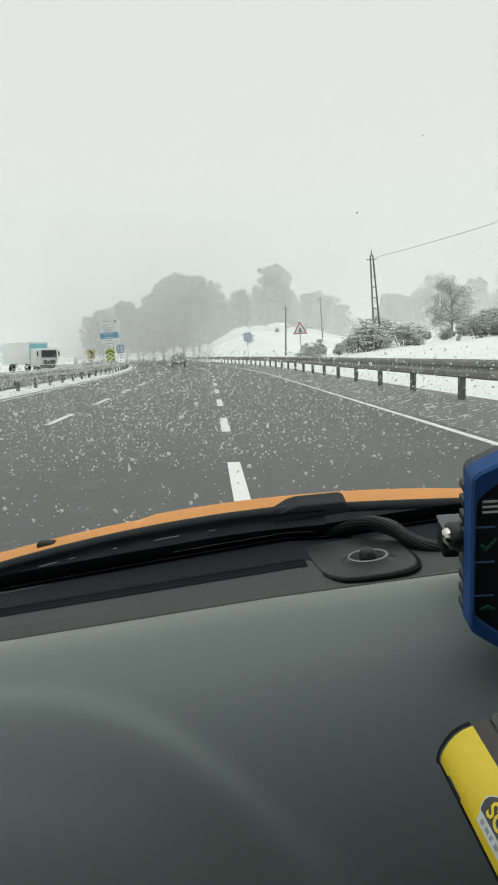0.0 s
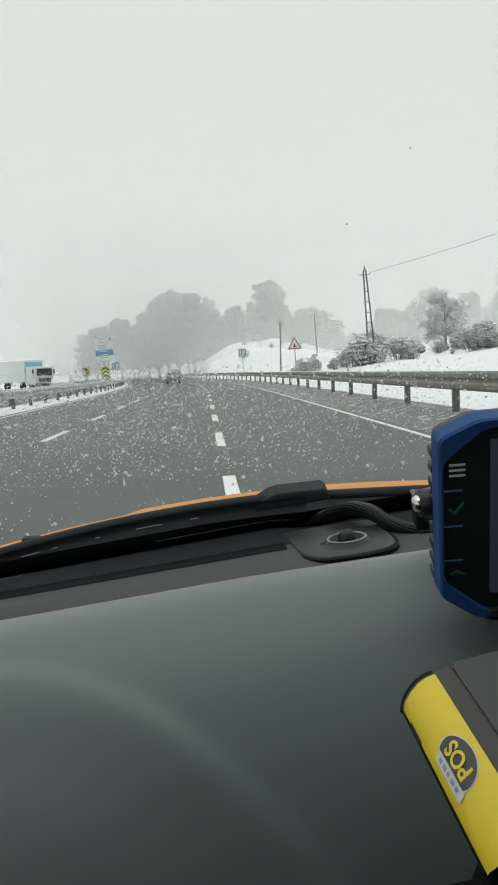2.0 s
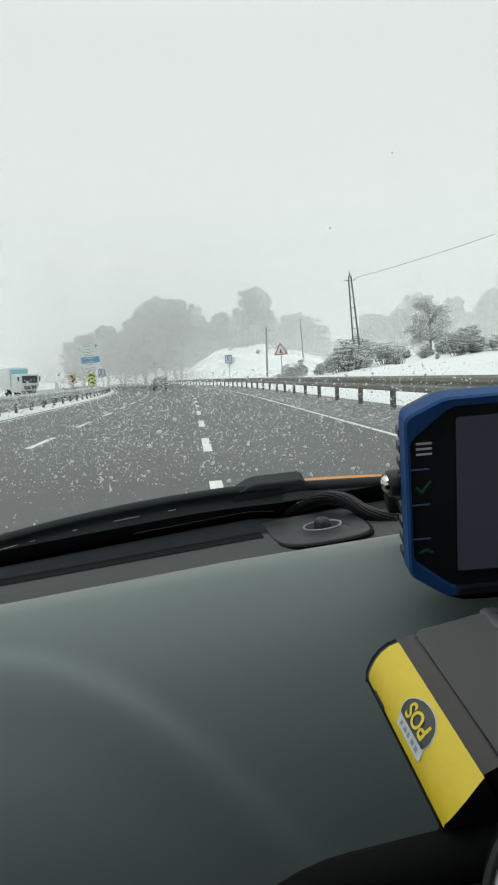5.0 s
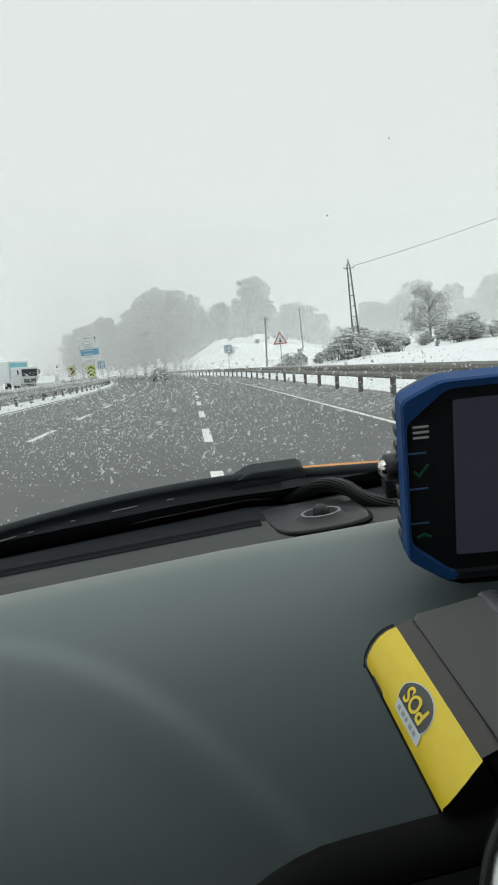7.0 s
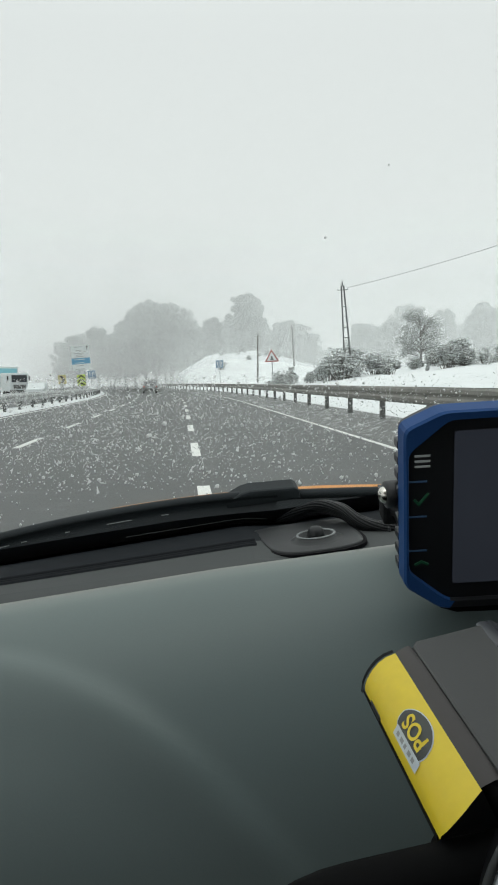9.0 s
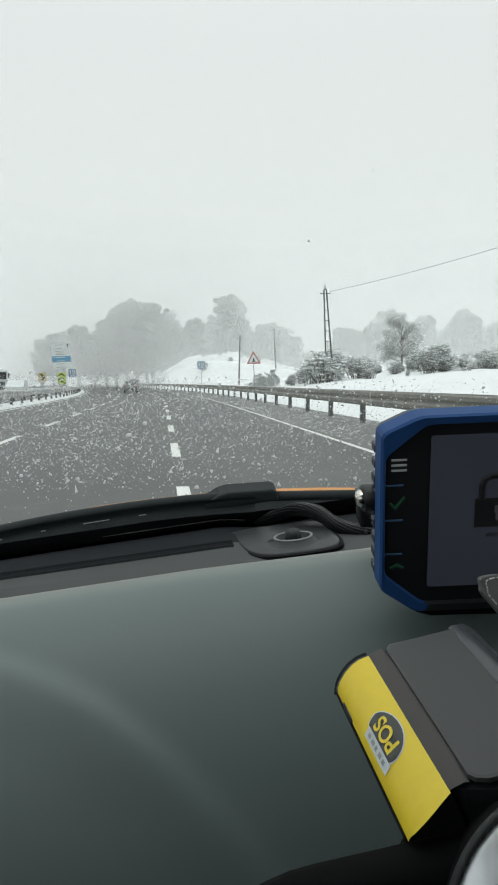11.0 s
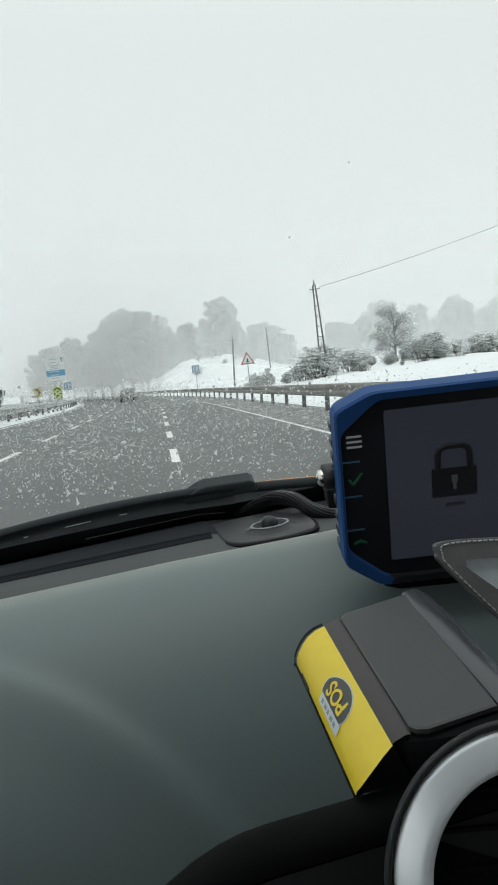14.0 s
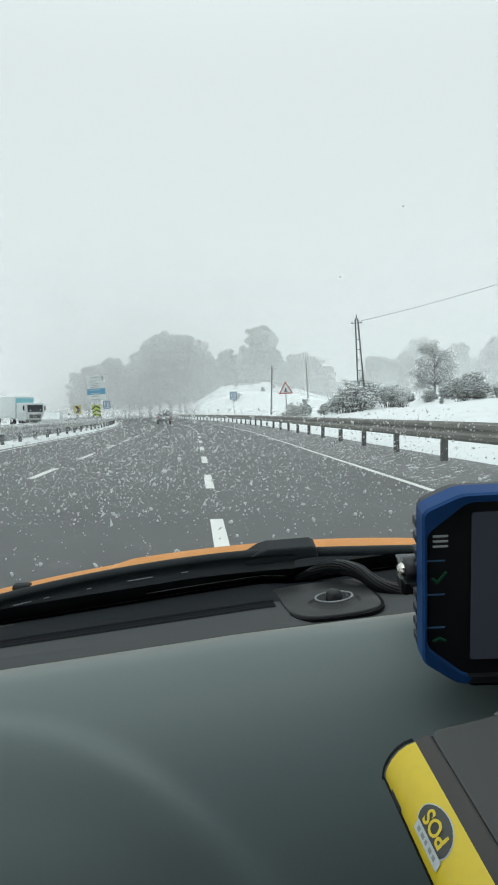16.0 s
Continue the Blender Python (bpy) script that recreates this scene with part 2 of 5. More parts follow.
def tube(bm, pts, r, seg=8, close_ends=True):
    """A round tube along pts; r is one radius or one for each point."""
    rings = []
    n = len(pts)
    pts = [Vector(p) for p in pts]
    for i, p in enumerate(pts):
        d = (pts[min(i + 1, n - 1)] - pts[max(i - 1, 0)]).normalized()
        a = d.orthogonal().normalized() if abs(d.z) > 0.95 else d.cross(Vector((0, 0, 1))).normalized()
        b = a.cross(d)
        rad = r[i] if isinstance(r, (list, tuple)) else r
        rings.append([bm.verts.new(p + rad * (math.cos(t) * a + math.sin(t) * b)) for t in (2 * math.pi * k / seg for k in range(seg))])
    for q, w in zip(rings, rings[1:]):
        for k in range(seg):
            bm.faces.new((q[k], q[(k + 1) % seg], w[(k + 1) % seg], w[k]))
    if close_ends:
        bm.faces.new(rings[0][::-1])
        bm.faces.new(rings[-1])


def tubed(pts, r, seg=8):
    bm = bmesh.new()
    tube(bm, pts, r, seg)
    return bm


def sheet(f, us, vs):
    """A grid of faces from f(u, v)."""
    bm = bmesh.new()
    g = [[bm.verts.new(f(u, v)) for v in vs] for u in us]
    for a, b in zip(g, g[1:]):
        for k in range(len(vs) - 1):
            bm.faces.new((a[k], b[k], b[k + 1], a[k + 1]))
    return bm


def slab(outline, thick, m=Matrix(), bevel=0.0):
    """A flat plate: outline in its own x, y; it reaches from z = 0 up to thick; set by m."""
    bm = bmesh.new()
    low = [bm.verts.new((x, y, 0)) for x, y in outline]
    f = bm.faces.new(low)
    r = bmesh.ops.extrude_face_region(bm, geom=[f])
    top = [v for v in r["geom"] if isinstance(v, bmesh.types.BMVert)]
    bmesh.ops.translate(bm, verts=top, vec=(0, 0, thick))
    if bevel:
        ts = set(top)
        es = [e for e in bm.edges if e.verts[0] in ts and e.verts[1] in ts]
        bmesh.ops.bevel(bm, geom=es, offset=bevel, segments=2, affect="EDGES", profile=0.6)
    bm.transform(m)
    return bm


def lathe(bm, prof, m=Matrix(), seg=32):
    """Turns the profile (radius, height) round z."""
    rings = [[bm.verts.new(m @ Vector((r * math.cos(2 * math.pi * k / seg), r * math.sin(2 * math.pi * k / seg), h))) for k in range(seg)] for r, h in prof]
    for a, b in zip(rings, rings[1:]):
        for k in range(seg):
            bm.faces.new((a[k], a[(k + 1) % seg], b[(k + 1) % seg], b[k]))
    return rings


def turned(prof, m=Matrix(), seg=32):
    bm = bmesh.new()
    lathe(bm, prof, m, seg)
    return bm


def rounded(w, h, r, n=5):
    """Outline of a rectangle with rounded corners round the origin."""
    out = []
    for cx, cy, a in ((w / 2 - r, h / 2 - r, 0), (-w / 2 + r, h / 2 - r, 90), (-w / 2 + r, -h / 2 + r, 180), (w / 2 - r, -h / 2 + r, 270)):
        out += [(cx + r * math.cos(radians(a + 90 * k / n)), cy + r * math.sin(radians(a + 90 * k / n))) for k in range(n + 1)]
    return out


def axes(o, x, y):
    """A pose with origin o, x axis along x, and y in the plane of x and y."""
    x = Vector(x).normalized()
    z = x.cross(Vector(y)).normalized()
    y = z.cross(x)
    return Matrix.Translation(o) @ Matrix((x, y, z)).transposed().to_4x4()


def step(a, b, v):
    t = min(max((v - a) / (b - a), 0), 1)
    return t * t * (3 - 2 * t)


# ---- ground and road ----
def bend(y):
    """How far the road has swung aside at y."""
    return 0.01 * y - 0.0009 * max(min(y, 110) - 40, 0) ** 2 - 0.126 * max(y - 110, 0)


EDGE_R, EDGE_L, DASH_R, DASH_L, RAIL_R, RAIL_L = 4.0, -7.0, 0.25, -3.4, 5.4, -7.9


def land(x, y):
    """Height of the snowy land."""
    s = x - bend(y)
    z = -0.12
    z += 0.34 * step(4.3, 5.5, s) + 0.115 * (min(max(s - 6.5, 0), 22) + 0.15 * min(max(s - 28.5, 0), 60))
    z += 0.2 * step(-7.3, -7.9, s) - 0.2 * step(-9.0, -9.6, s)
    z += 0.6 * step(-21, -30, s)
    # long snowed-up mound where the road bends away
    mx, my = (x - 10.5) / (11.0 if x < 10.5 else 15.0), (y - 140) / 13
    z += (5.7 + 0.7 * noise.noise((x * 0.22, y * 0.1, 9))) * math.exp(-(mx * mx + my * my) ** 1.15) * step(6.2, 8.5, s)
    if s > 6.5 or s < -21:
        far = min(abs(s) / 30, 1)
        z += far * 0.5 * noise.noise((x * 0.06, y * 0.06, 0)) + 0.12 * noise.noise((x * 0.5, y * 0.5, 3)) * min(abs(s - 6.5), 1)
    return z


xs = sorted(set([-900, -500, -250, -120, -80, -60, -45] + [-36 + 1.5 * k for k in range(11)] + [-20 + 0.5 * k for k in range(80)] + [20 + 1.2 * k for k in range(34)] + [65, 80, 110, 160, 260, 500, 900]))
ys = [-60, -20, 0] + [2 + 1.0 * k for k in range(120)] + [124 + 2 * k for k in range(20)] + [166 + 8 * k for k in range(28)] + [400, 500, 700, 1000, 1500, 2500]
ground = part("ground", sheet(lambda x, y: (x, y, land(x, y)), xs, ys), M_SNOW, smooth=True)
tagged(ground, "snow-covered verge and rising field beside the road", "ground", kind="structure")


def ribbon(x0, x1, ys, z, n=1):
    return sheet(lambda y, u: (x0 + (x1 - x0) * u + bend(y), y, z), ys, [k / n for k in range(n + 1)])


road_ys = [-40 + 4 * k for k in range(110)] + [420, 500, 600]
road = part("road", ribbon(-7.35, 4.25, road_ys, 0.0, 4), M_ASPHALT)
tagged(road, "wet dark asphalt carriageway under falling snow", "road", kind="structure")
shoulder = part("shoulder", ribbon(4.252, 6.0, road_ys, -0.01, 3), M_SHOULDER)
for v in shoulder.data.vertices:
    v.co.z += 0.27 * step(4.2, 5.6, v.co.x - bend(v.co.y))
tagged(shoulder, "slush-covered gravel shoulder rising to the guardrail", "road shoulder", kind="structure")
far_road = part("road_opposite", ribbon(-20.5, -9.7, road_ys, 0.0, 3), M_ASPHALT)
tagged(far_road, "wet asphalt carriageway beyond the median", "road", kind="structure")

for x in (DASH_R, DASH_L):
    for k in range(22):
        y = 6.0 + (2.4 if x == DASH_L else 0) + 6.4 * k
        if y > 120:
            continue
        part("lane_stripe", ribbon(x - 0.08, x + 0.08, [y, y + 1.4, y + 2.8], 0.006), M_PAINT, road)
part("edge_line", ribbon(EDGE_R - 0.07, EDGE_R + 0.07, road_ys[10:], 0.006), M_PAINT, road)
part("edge_line", ribbon(EDGE_L - 0.07, EDGE_L + 0.07, road_ys[10:], 0.006), M_PAINT, road)


# ---- guardrails ----
def guardrail(name, label, x, base, y0, y1, gap, rail_mat, top=0.80, deep=0.31):
    rail = thing(name, label, "guardrail", pose(0, 0, 0))
    # W-shaped beam: outline as (depth towards the road, height)
    prof = [(0.0, 0.0), (0.035, 0.01), (0.060, 0.04), (0.062, 0.10), (0.030, 0.14), (0.030, 0.17), (0.062, 0.21), (0.060, 0.27), (0.035, 0.30), (0.0, 0.31)]
    back = [(d - 0.012, h) for d, h in reversed(prof)]
    side = -1 if x > 0 else 1
    yy = [y0 + (y1 - y0) * k / 90 for k in range(91)]
    bm = bmesh.new()
    rings = [[bm.verts.new((x + bend(y) + side * d, y, base + top - deep + h * deep / 0.31)) for d, h in prof + back] for y in yy]
    n = len(rings[0])
    for a, b in zip(rings, rings[1:]):
        for k in range(n):
            bm.faces.new((a[k], a[(k + 1) % n], b[(k + 1) % n], b[k]))
    bm.faces.new(rings[0])
    bm.faces.new(rings[-1])
    part("beam", bm, rail_mat, rail)
    bm = sheet(lambda y, u: (x + bend(y) + side * (0.05 * u - 0.02), y, base + top + 0.008 + 0.018 * math.sin(math.pi * u) * (0.6 + 0.4 * noise.noise((y, 0, 0)))), [y0 + (y1 - y0) * k / 240 for k in range(241)], [0, 0.25, 0.5, 0.75, 1])
    part("snow_cap", bm, M_CLUMP, rail, "thin line of snow on the beam")
    post_me = None
    y = y0 + 1
    while y < y1:
        bm = bmesh.new()
        box(bm, (0, 0, top / 2 - 0.15), (0.13, 0.15, top + 0.28), bevel=0.012)
        box(bm, (side * 0.06, 0, top - 0.16), (0.09, 0.12, 0.2), bevel=0.008)
        if post_me is None:
            ob = part("post", bm, M_POST, rail)
            post_me = ob.data
        else:
            bm.free()
            ob = new("post", post_me)
            ob.parent = rail
        ob.location = (x - side * 0.07 + bend(y), y, base)
        y += gap
    return rail


guardrail("guardrail", "grey steel guardrail with dark posts flecked with snow beside the shoulder", RAIL_R, 0.22, 3.0, 210, 3.7, M_RAIL, 0.91, 0.40)
guardrail("guardrail", "pale snow-dusted steel guardrail along the median", RAIL_L, 0.02, 14, 110, 3.0, M_RAILSNOW)
guardrail("guardrail", "pale snow-dusted steel guardrail along the median", -9.35, 0.02, 14, 110, 4.0, M_RAILSNOW)


# ---- signs, masts and wires ----
def sign_post(name, label, category, x, y, height, lean=0.0):
    t = thing(name, label, category, pose(x + bend(y), y, land(x + bend(y), y), 0, lean, 0))
    part("pole", tubed([(0, 0, -0.3), (0, 0, height)], 0.035), M_POLE, t)
    return t


def plate_at(name, outline, z, material, parent, off=-0.05, label=""):
    return part(name, slab(outline, 0.012, pose(0, off, z, 90)), material, parent, label)


def square(w, h):
    return [(-w / 2, -h / 2), (w / 2, -h / 2), (w / 2, h / 2), (-w / 2, h / 2)]


def triangle(r):
    return [(r * math.sin(a), r * math.cos(a)) for a in (0, radians(120), radians(240))][::-1]


def warning_sign(x, y, lean):
    t = sign_post("warning_sign", "red-edged white triangular warning sign on a grey pole", "road sign", x, y, 2.9, lean)
    plate_at("border", triangle(0.62), 2.75, M_RED_SIGN, t)
    plate_at("face", triangle(0.44), 2.75, M_WHITE_SIGN, t, -0.066)
    bm = boxed((0, -0.083, 2.75), (0.1, 0.008, 0.22))
    box(bm, (0, -0.083, 2.62), (0.24, 0.008, 0.07))
    part("symbol", bm, M_BLACK, t)
    return t


def info_sign(x, y, z, lean):
    t = sign_post("direction_sign", "blue square road sign with white marks on a grey pole", "road sign", x, y, z + 0.4, lean)
    plate_at("panel", square(0.95, 1.0), z, M_BLUE_SIGN, t)
    bm = bmesh.new()
    for dx, dz, w, h in ((-0.25, 0.1, 0.12, 0.5), (0.08, 0.05, 0.1, 0.6), (0.28, 0.12, 0.1, 0.45), (0.0, -0.35, 0.7, 0.08)):
        box(bm, (dx, -0.068, z + dz), (w, 0.008, h))
    part("white_marks", bm, M_WHITE_SIGN, t)
    return t


def chevron_sign(x, y, z, lean):
    t = sign_post("chevron_sign", "yellow chevron board with a black arrow on a grey pole", "road sign", x, y, z + 0.3, lean)
    plate_at("panel", square(0.62, 0.72), z, M_YELLOW_SIGN, t)
    arrow = [(-0.2, 0.3), (0.0, 0.3), (0.24, 0.0), (0.0, -0.3), (-0.2, -0.3), (0.04, 0.0)]
    plate_at("arrow", arrow[::-1], z, M_BLACK, t, -0.066)
    return t


info_sign(7.6, 92, 3.2, -2)
warning_sign(7.0, 52, -3)
chevron_sign(-9.0, 58, 1.6, -5)
info_sign(-8.6, 92, 2.4, -5)
warning_sign(-9.0, 124, -4)

# stack of direction panels on two posts in the median, and a chevron board at its foot
def panel_stack(x, y, lean):
    t = sign_post("direction_board", "stack of white and blue direction panels on two grey posts", "road sign", x, y, 4.9, lean)
    part("pole", tubed([(0.5, 0, -0.3), (0.5, 0, 4.6)], 0.035), M_POLE, t)
    for k, (material, rows) in enumerate(((M_WHITE_SIGN, (0.7, 0.5)), (M_WHITE_SIGN, (0.9, 0.6, 0.8)), (M_PALE_BLUE, (1.0, 0.8)), (M_WHITE_SIGN, (0.7, 0.9)))):
        z = 4.62 - 0.60 * k
        panel = part("panel", slab([(q + 0.25, r) for q, r in square(1.75, 0.55)], 0.012, pose(0, -0.05, z, 90)), material, t)
        for j, w in enumerate(rows):
            part("line_bar", boxed((0.12, -0.066, z + 0.15 - 0.32 * j / max(len(rows) - 1, 1)), (w, 0.006, 0.055)), M_WHITE_SIGN if material is M_PALE_BLUE else M_POLE, panel)
    arrow = part("arrow", boxed((0.92, -0.066, 4.60), (0.05, 0.006, 0.30)), M_BLACK, t)
    part("arrow_head", slab([(-0.12, 0.0), (0.12, 0.0), (0.0, 0.17)], 0.006, pose(0.92, -0.060, 4.70, 90)), M_BLACK, arrow)
    return t


panel_stack(-8.75, 70, -4)
lime = sign_post("chevron_sign", "lime board with dark upward chevrons on a grey post", "road sign", -8.3, 66, 1.9, -4)
plate_at("panel", square(0.75, 1.05), 1.55, M_LIME_SIGN, lime)
for dz in (-0.42, -0.08, 0.26):
    plate_at("chevron", [(-0.36, dz - 0.16), (0.0, dz + 0.10), (0.36, dz - 0.16), (0.36, dz - 0.02), (0.0, dz + 0.24), (-0.36, dz - 0.02)], 1.55, M_BLACK, lime, -0.066)


def lattice_mast(x, y, h, lean):
    t = thing("lattice_mast", "grey twin-legged power mast with rungs in the snowy field", "power mast", pose(x, y, land(x, y) - 0.1, 0, lean, 0))
    w0, w1, deep = 0.40, 0.13, 0.16
    for sx, sy in ((-1, -1), (1, -1), (1, 1), (-1, 1)):
        part("leg", tubed([(sx * w0, sy * deep, -0.2), (sx * w1, sy * deep * 0.6, h)], 0.055, 6), M_MAST, t)
    n = 9
    for k in range(1, n):
        f = k / n
        w, d = w0 + (w1 - w0) * f, deep * (1 - 0.4 * f)
        bm = bmesh.new()
        for face in (-1, 1):
            tube(bm, [(-w, face * d, h * f), (w, face * d, h * f)], 0.04, 5)
            tube(bm, [(face * w, -d, h * f), (face * w, d, h * f)], 0.04, 5)
        part("rung", bm, M_MAST, t)
    part("crossarm", boxed((0, 0, h - 0.45), (1.2, 0.08, 0.08), bevel=0.01), M_MAST, t)
    for dx in (-0.52, 0.52):
        part("insulator", turned([(0.01, 0), (0.05, 0.02), (0.03, 0.1), (0.01, 0.16)], Matrix.Translation((dx, 0, h - 0.41)), 8), M_WHITE_SIGN, t)
    part("tip", tubed([(0, 0, h - 0.1), (0, 0, h + 0.5)], [0.1, 0.04], 6), M_MAST, t)
    return t


def wood_pole(x, y, h, lean, group="poles in the field"):
    t = thing("utility_pole", "thin dark wooden utility pole in the snow", "utility pole", pose(x, y, land(x, y) - 0.2, 0, lean, 0), group)
    part("shaft", tubed([(0, 0, 0), (0, 0, h * 0.5), (0, 0, h)], [0.14, 0.12, 0.09]), M_BARK, t)
    part("crossarm", boxed((0, 0, h - 0.4), (1.1, 0.09, 0.09)), M_BARK, t)
    for dx in (-0.45, 0.45):
        part("insulator", turned([(0.01, 0), (0.05, 0.02), (0.03, 0.1), (0.01, 0.16)], Matrix.Translation((dx, 0, h - 0.36)), 8), M_WHITE_SIGN, t)
    return t


mast = lattice_mast(18.6, 74, 9.8, -4)
wood_pole(12.0, 101, 7.2, 1)
wood_pole(22.0, 128, 7.5, -3)
start = mast.matrix_basis @ Vector((0.52, 0, 9.55))
wire = [start.lerp(Vector((34, 40, start.z + 3.0)), k / 24) - Vector((0, 0, 0.5 * (1 - (k / 12 - 1) ** 2))) for k in range(25)]
part("power_line", tubed(wire, 0.022, 5), M_CABLE)
tagged(bpy.data.objects["power_line"], "thin dark power line sagging from the lattice mast", "cable")


# ---- trees and shrubs ----
def clump_leaves(bm, rng, centre, radius, n, size, flat=0.7):
    for _ in range(n):
        d = Vector((rng.gauss(0, 1), rng.gauss(0, 1), rng.gauss(0, 1) * flat)).normalized() * radius * (0.35 + 0.65 * rng.random() ** 0.5)
        d.z *= flat
        p = Vector(centre) + d
        a = Vector((rng.uniform(-1, 1), rng.uniform(-1, 1), rng.uniform(-1, 1))).normalized()
        b = a.orthogonal().normalized()
        s = size * rng.uniform(0.6, 1.4)
        bm.faces.new([bm.verts.new(p + s * (ca * a + cb * b)) for ca, cb in ((-1, -0.35), (0.2, -0.6), (1, 0.1), (0.1, 0.55))])


def pine(seed, h, spread):
    rng = random.Random(seed)
    t = thing("pine_tree", "tall umbrella pine with a domed crown, haze in its pale colour", "tree", pose(0, 0, -900), "far pines")
    trunk = bmesh.new()
    pts = [(0.3 * math.sin(k * 0.9 + seed), 0.25 * math.cos(k * 0.7 + seed), h * 0.92 * k / 7) for k in range(8)]
    tube(trunk, pts, [0.30 * (1 - 0.11 * k) for k in range(8)], 8)
    crown = bmesh.new()
    for k in range(105):
        a, f = rng.uniform(0, 2 * math.pi), 0.20 + 0.76 * rng.random() ** 0.75
        e = (f - 0.62) / (0.46 if f < 0.62 else 0.38)
        r = spread * math.sqrt(max(1 - e * e, 0.04)) * rng.uniform(0.25, 0.92)
        base = Vector(pts[min(7, int(f * 0.8 * 7))])
        tip = Vector((r * math.cos(a), r * math.sin(a), h * f))
        tube(trunk, [base, base.lerp(tip, 0.55) - Vector((0, 0, 0.2)), tip], [0.10, 0.07, 0.03], 5)
        clump_leaves(crown, rng, tip, spread * rng.uniform(0.10, 0.24), 190, 0.16, 0.9)
    part("trunk", trunk, M_HAZE_BARK, t)
    part("crown", crown, M_HAZE_NEEDLES, t)
    return t


def plant(master, x, y, s, turn, sx=1.0):
    return copy_thing(master, pose(x, y, land(x, y) - 0.1, 0, 0, turn) @ Matrix.Diagonal((s * sx, s * sx, s, 1)))


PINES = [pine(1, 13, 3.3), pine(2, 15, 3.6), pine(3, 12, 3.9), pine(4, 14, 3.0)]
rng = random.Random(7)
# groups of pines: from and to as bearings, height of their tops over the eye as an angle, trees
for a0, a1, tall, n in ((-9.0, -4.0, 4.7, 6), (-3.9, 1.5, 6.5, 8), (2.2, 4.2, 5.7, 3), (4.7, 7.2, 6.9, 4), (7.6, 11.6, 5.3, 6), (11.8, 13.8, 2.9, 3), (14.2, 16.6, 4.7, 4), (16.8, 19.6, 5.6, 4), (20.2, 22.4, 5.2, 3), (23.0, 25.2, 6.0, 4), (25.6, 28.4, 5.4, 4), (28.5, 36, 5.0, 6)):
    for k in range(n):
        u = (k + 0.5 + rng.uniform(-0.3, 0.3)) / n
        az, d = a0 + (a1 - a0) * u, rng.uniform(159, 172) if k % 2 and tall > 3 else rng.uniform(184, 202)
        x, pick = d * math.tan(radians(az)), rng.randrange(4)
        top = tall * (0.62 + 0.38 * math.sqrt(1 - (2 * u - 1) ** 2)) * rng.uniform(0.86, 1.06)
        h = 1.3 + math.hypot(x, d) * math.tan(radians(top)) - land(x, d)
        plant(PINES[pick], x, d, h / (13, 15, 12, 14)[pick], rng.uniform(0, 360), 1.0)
for k, p in enumerate(PINES):
    p.matrix_basis = pose(95 + 9 * k, 160, land(95 + 9 * k, 160) - 0.1)


def leafy_tree(seed, h, spread, x, y):
    rng = random.Random(seed)
    t = thing("roadside_tree", "dark evergreen roadside tree with a round snow-flecked crown", "tree", pose(x, y, land(x, y) - 0.1))
    trunk, crown, snow = bmesh.new(), bmesh.new(), bmesh.new()
    tube(trunk, [(0, 0, -0.2), (0.08, 0.05, 0.3 * h), (-0.05, 0, 0.6 * h), (0.05, 0.05, 0.85 * h)], [0.2, 0.16, 0.11, 0.05], 8)
    for k in range(26):
        a, f = rng.uniform(0, 2 * math.pi), rng.uniform(0.2, 0.95)
        e = (f - 0.54) / 0.46
        r = spread * math.sqrt(max(1 - e * e, 0.05)) * rng.uniform(0.3, 0.9)
        tip = Vector((r * math.cos(a), r * math.sin(a), h * f))
        tube(trunk, [(0, 0, h * f * 0.7), tip * 0.6 + Vector((0, 0, h * f * 0.3)), tip], [0.07, 0.05, 0.02], 5)
        clump_leaves(crown, rng, tip, spread * rng.uniform(0.26, 0.42), 240, 0.10, 0.8)
        clump_leaves(snow, rng, tip + Vector((0, 0, 0.12)), spread * 0.38, 130, 0.09, 0.7)
    part("trunk", trunk, M_BARK, t)
    part("crown", crown, M_LEAF, t)
    part("snow_load", snow, M_CLUMP, t)
    return t


leafy_tree(41, 7.2, 3.1, 31.5, 88)


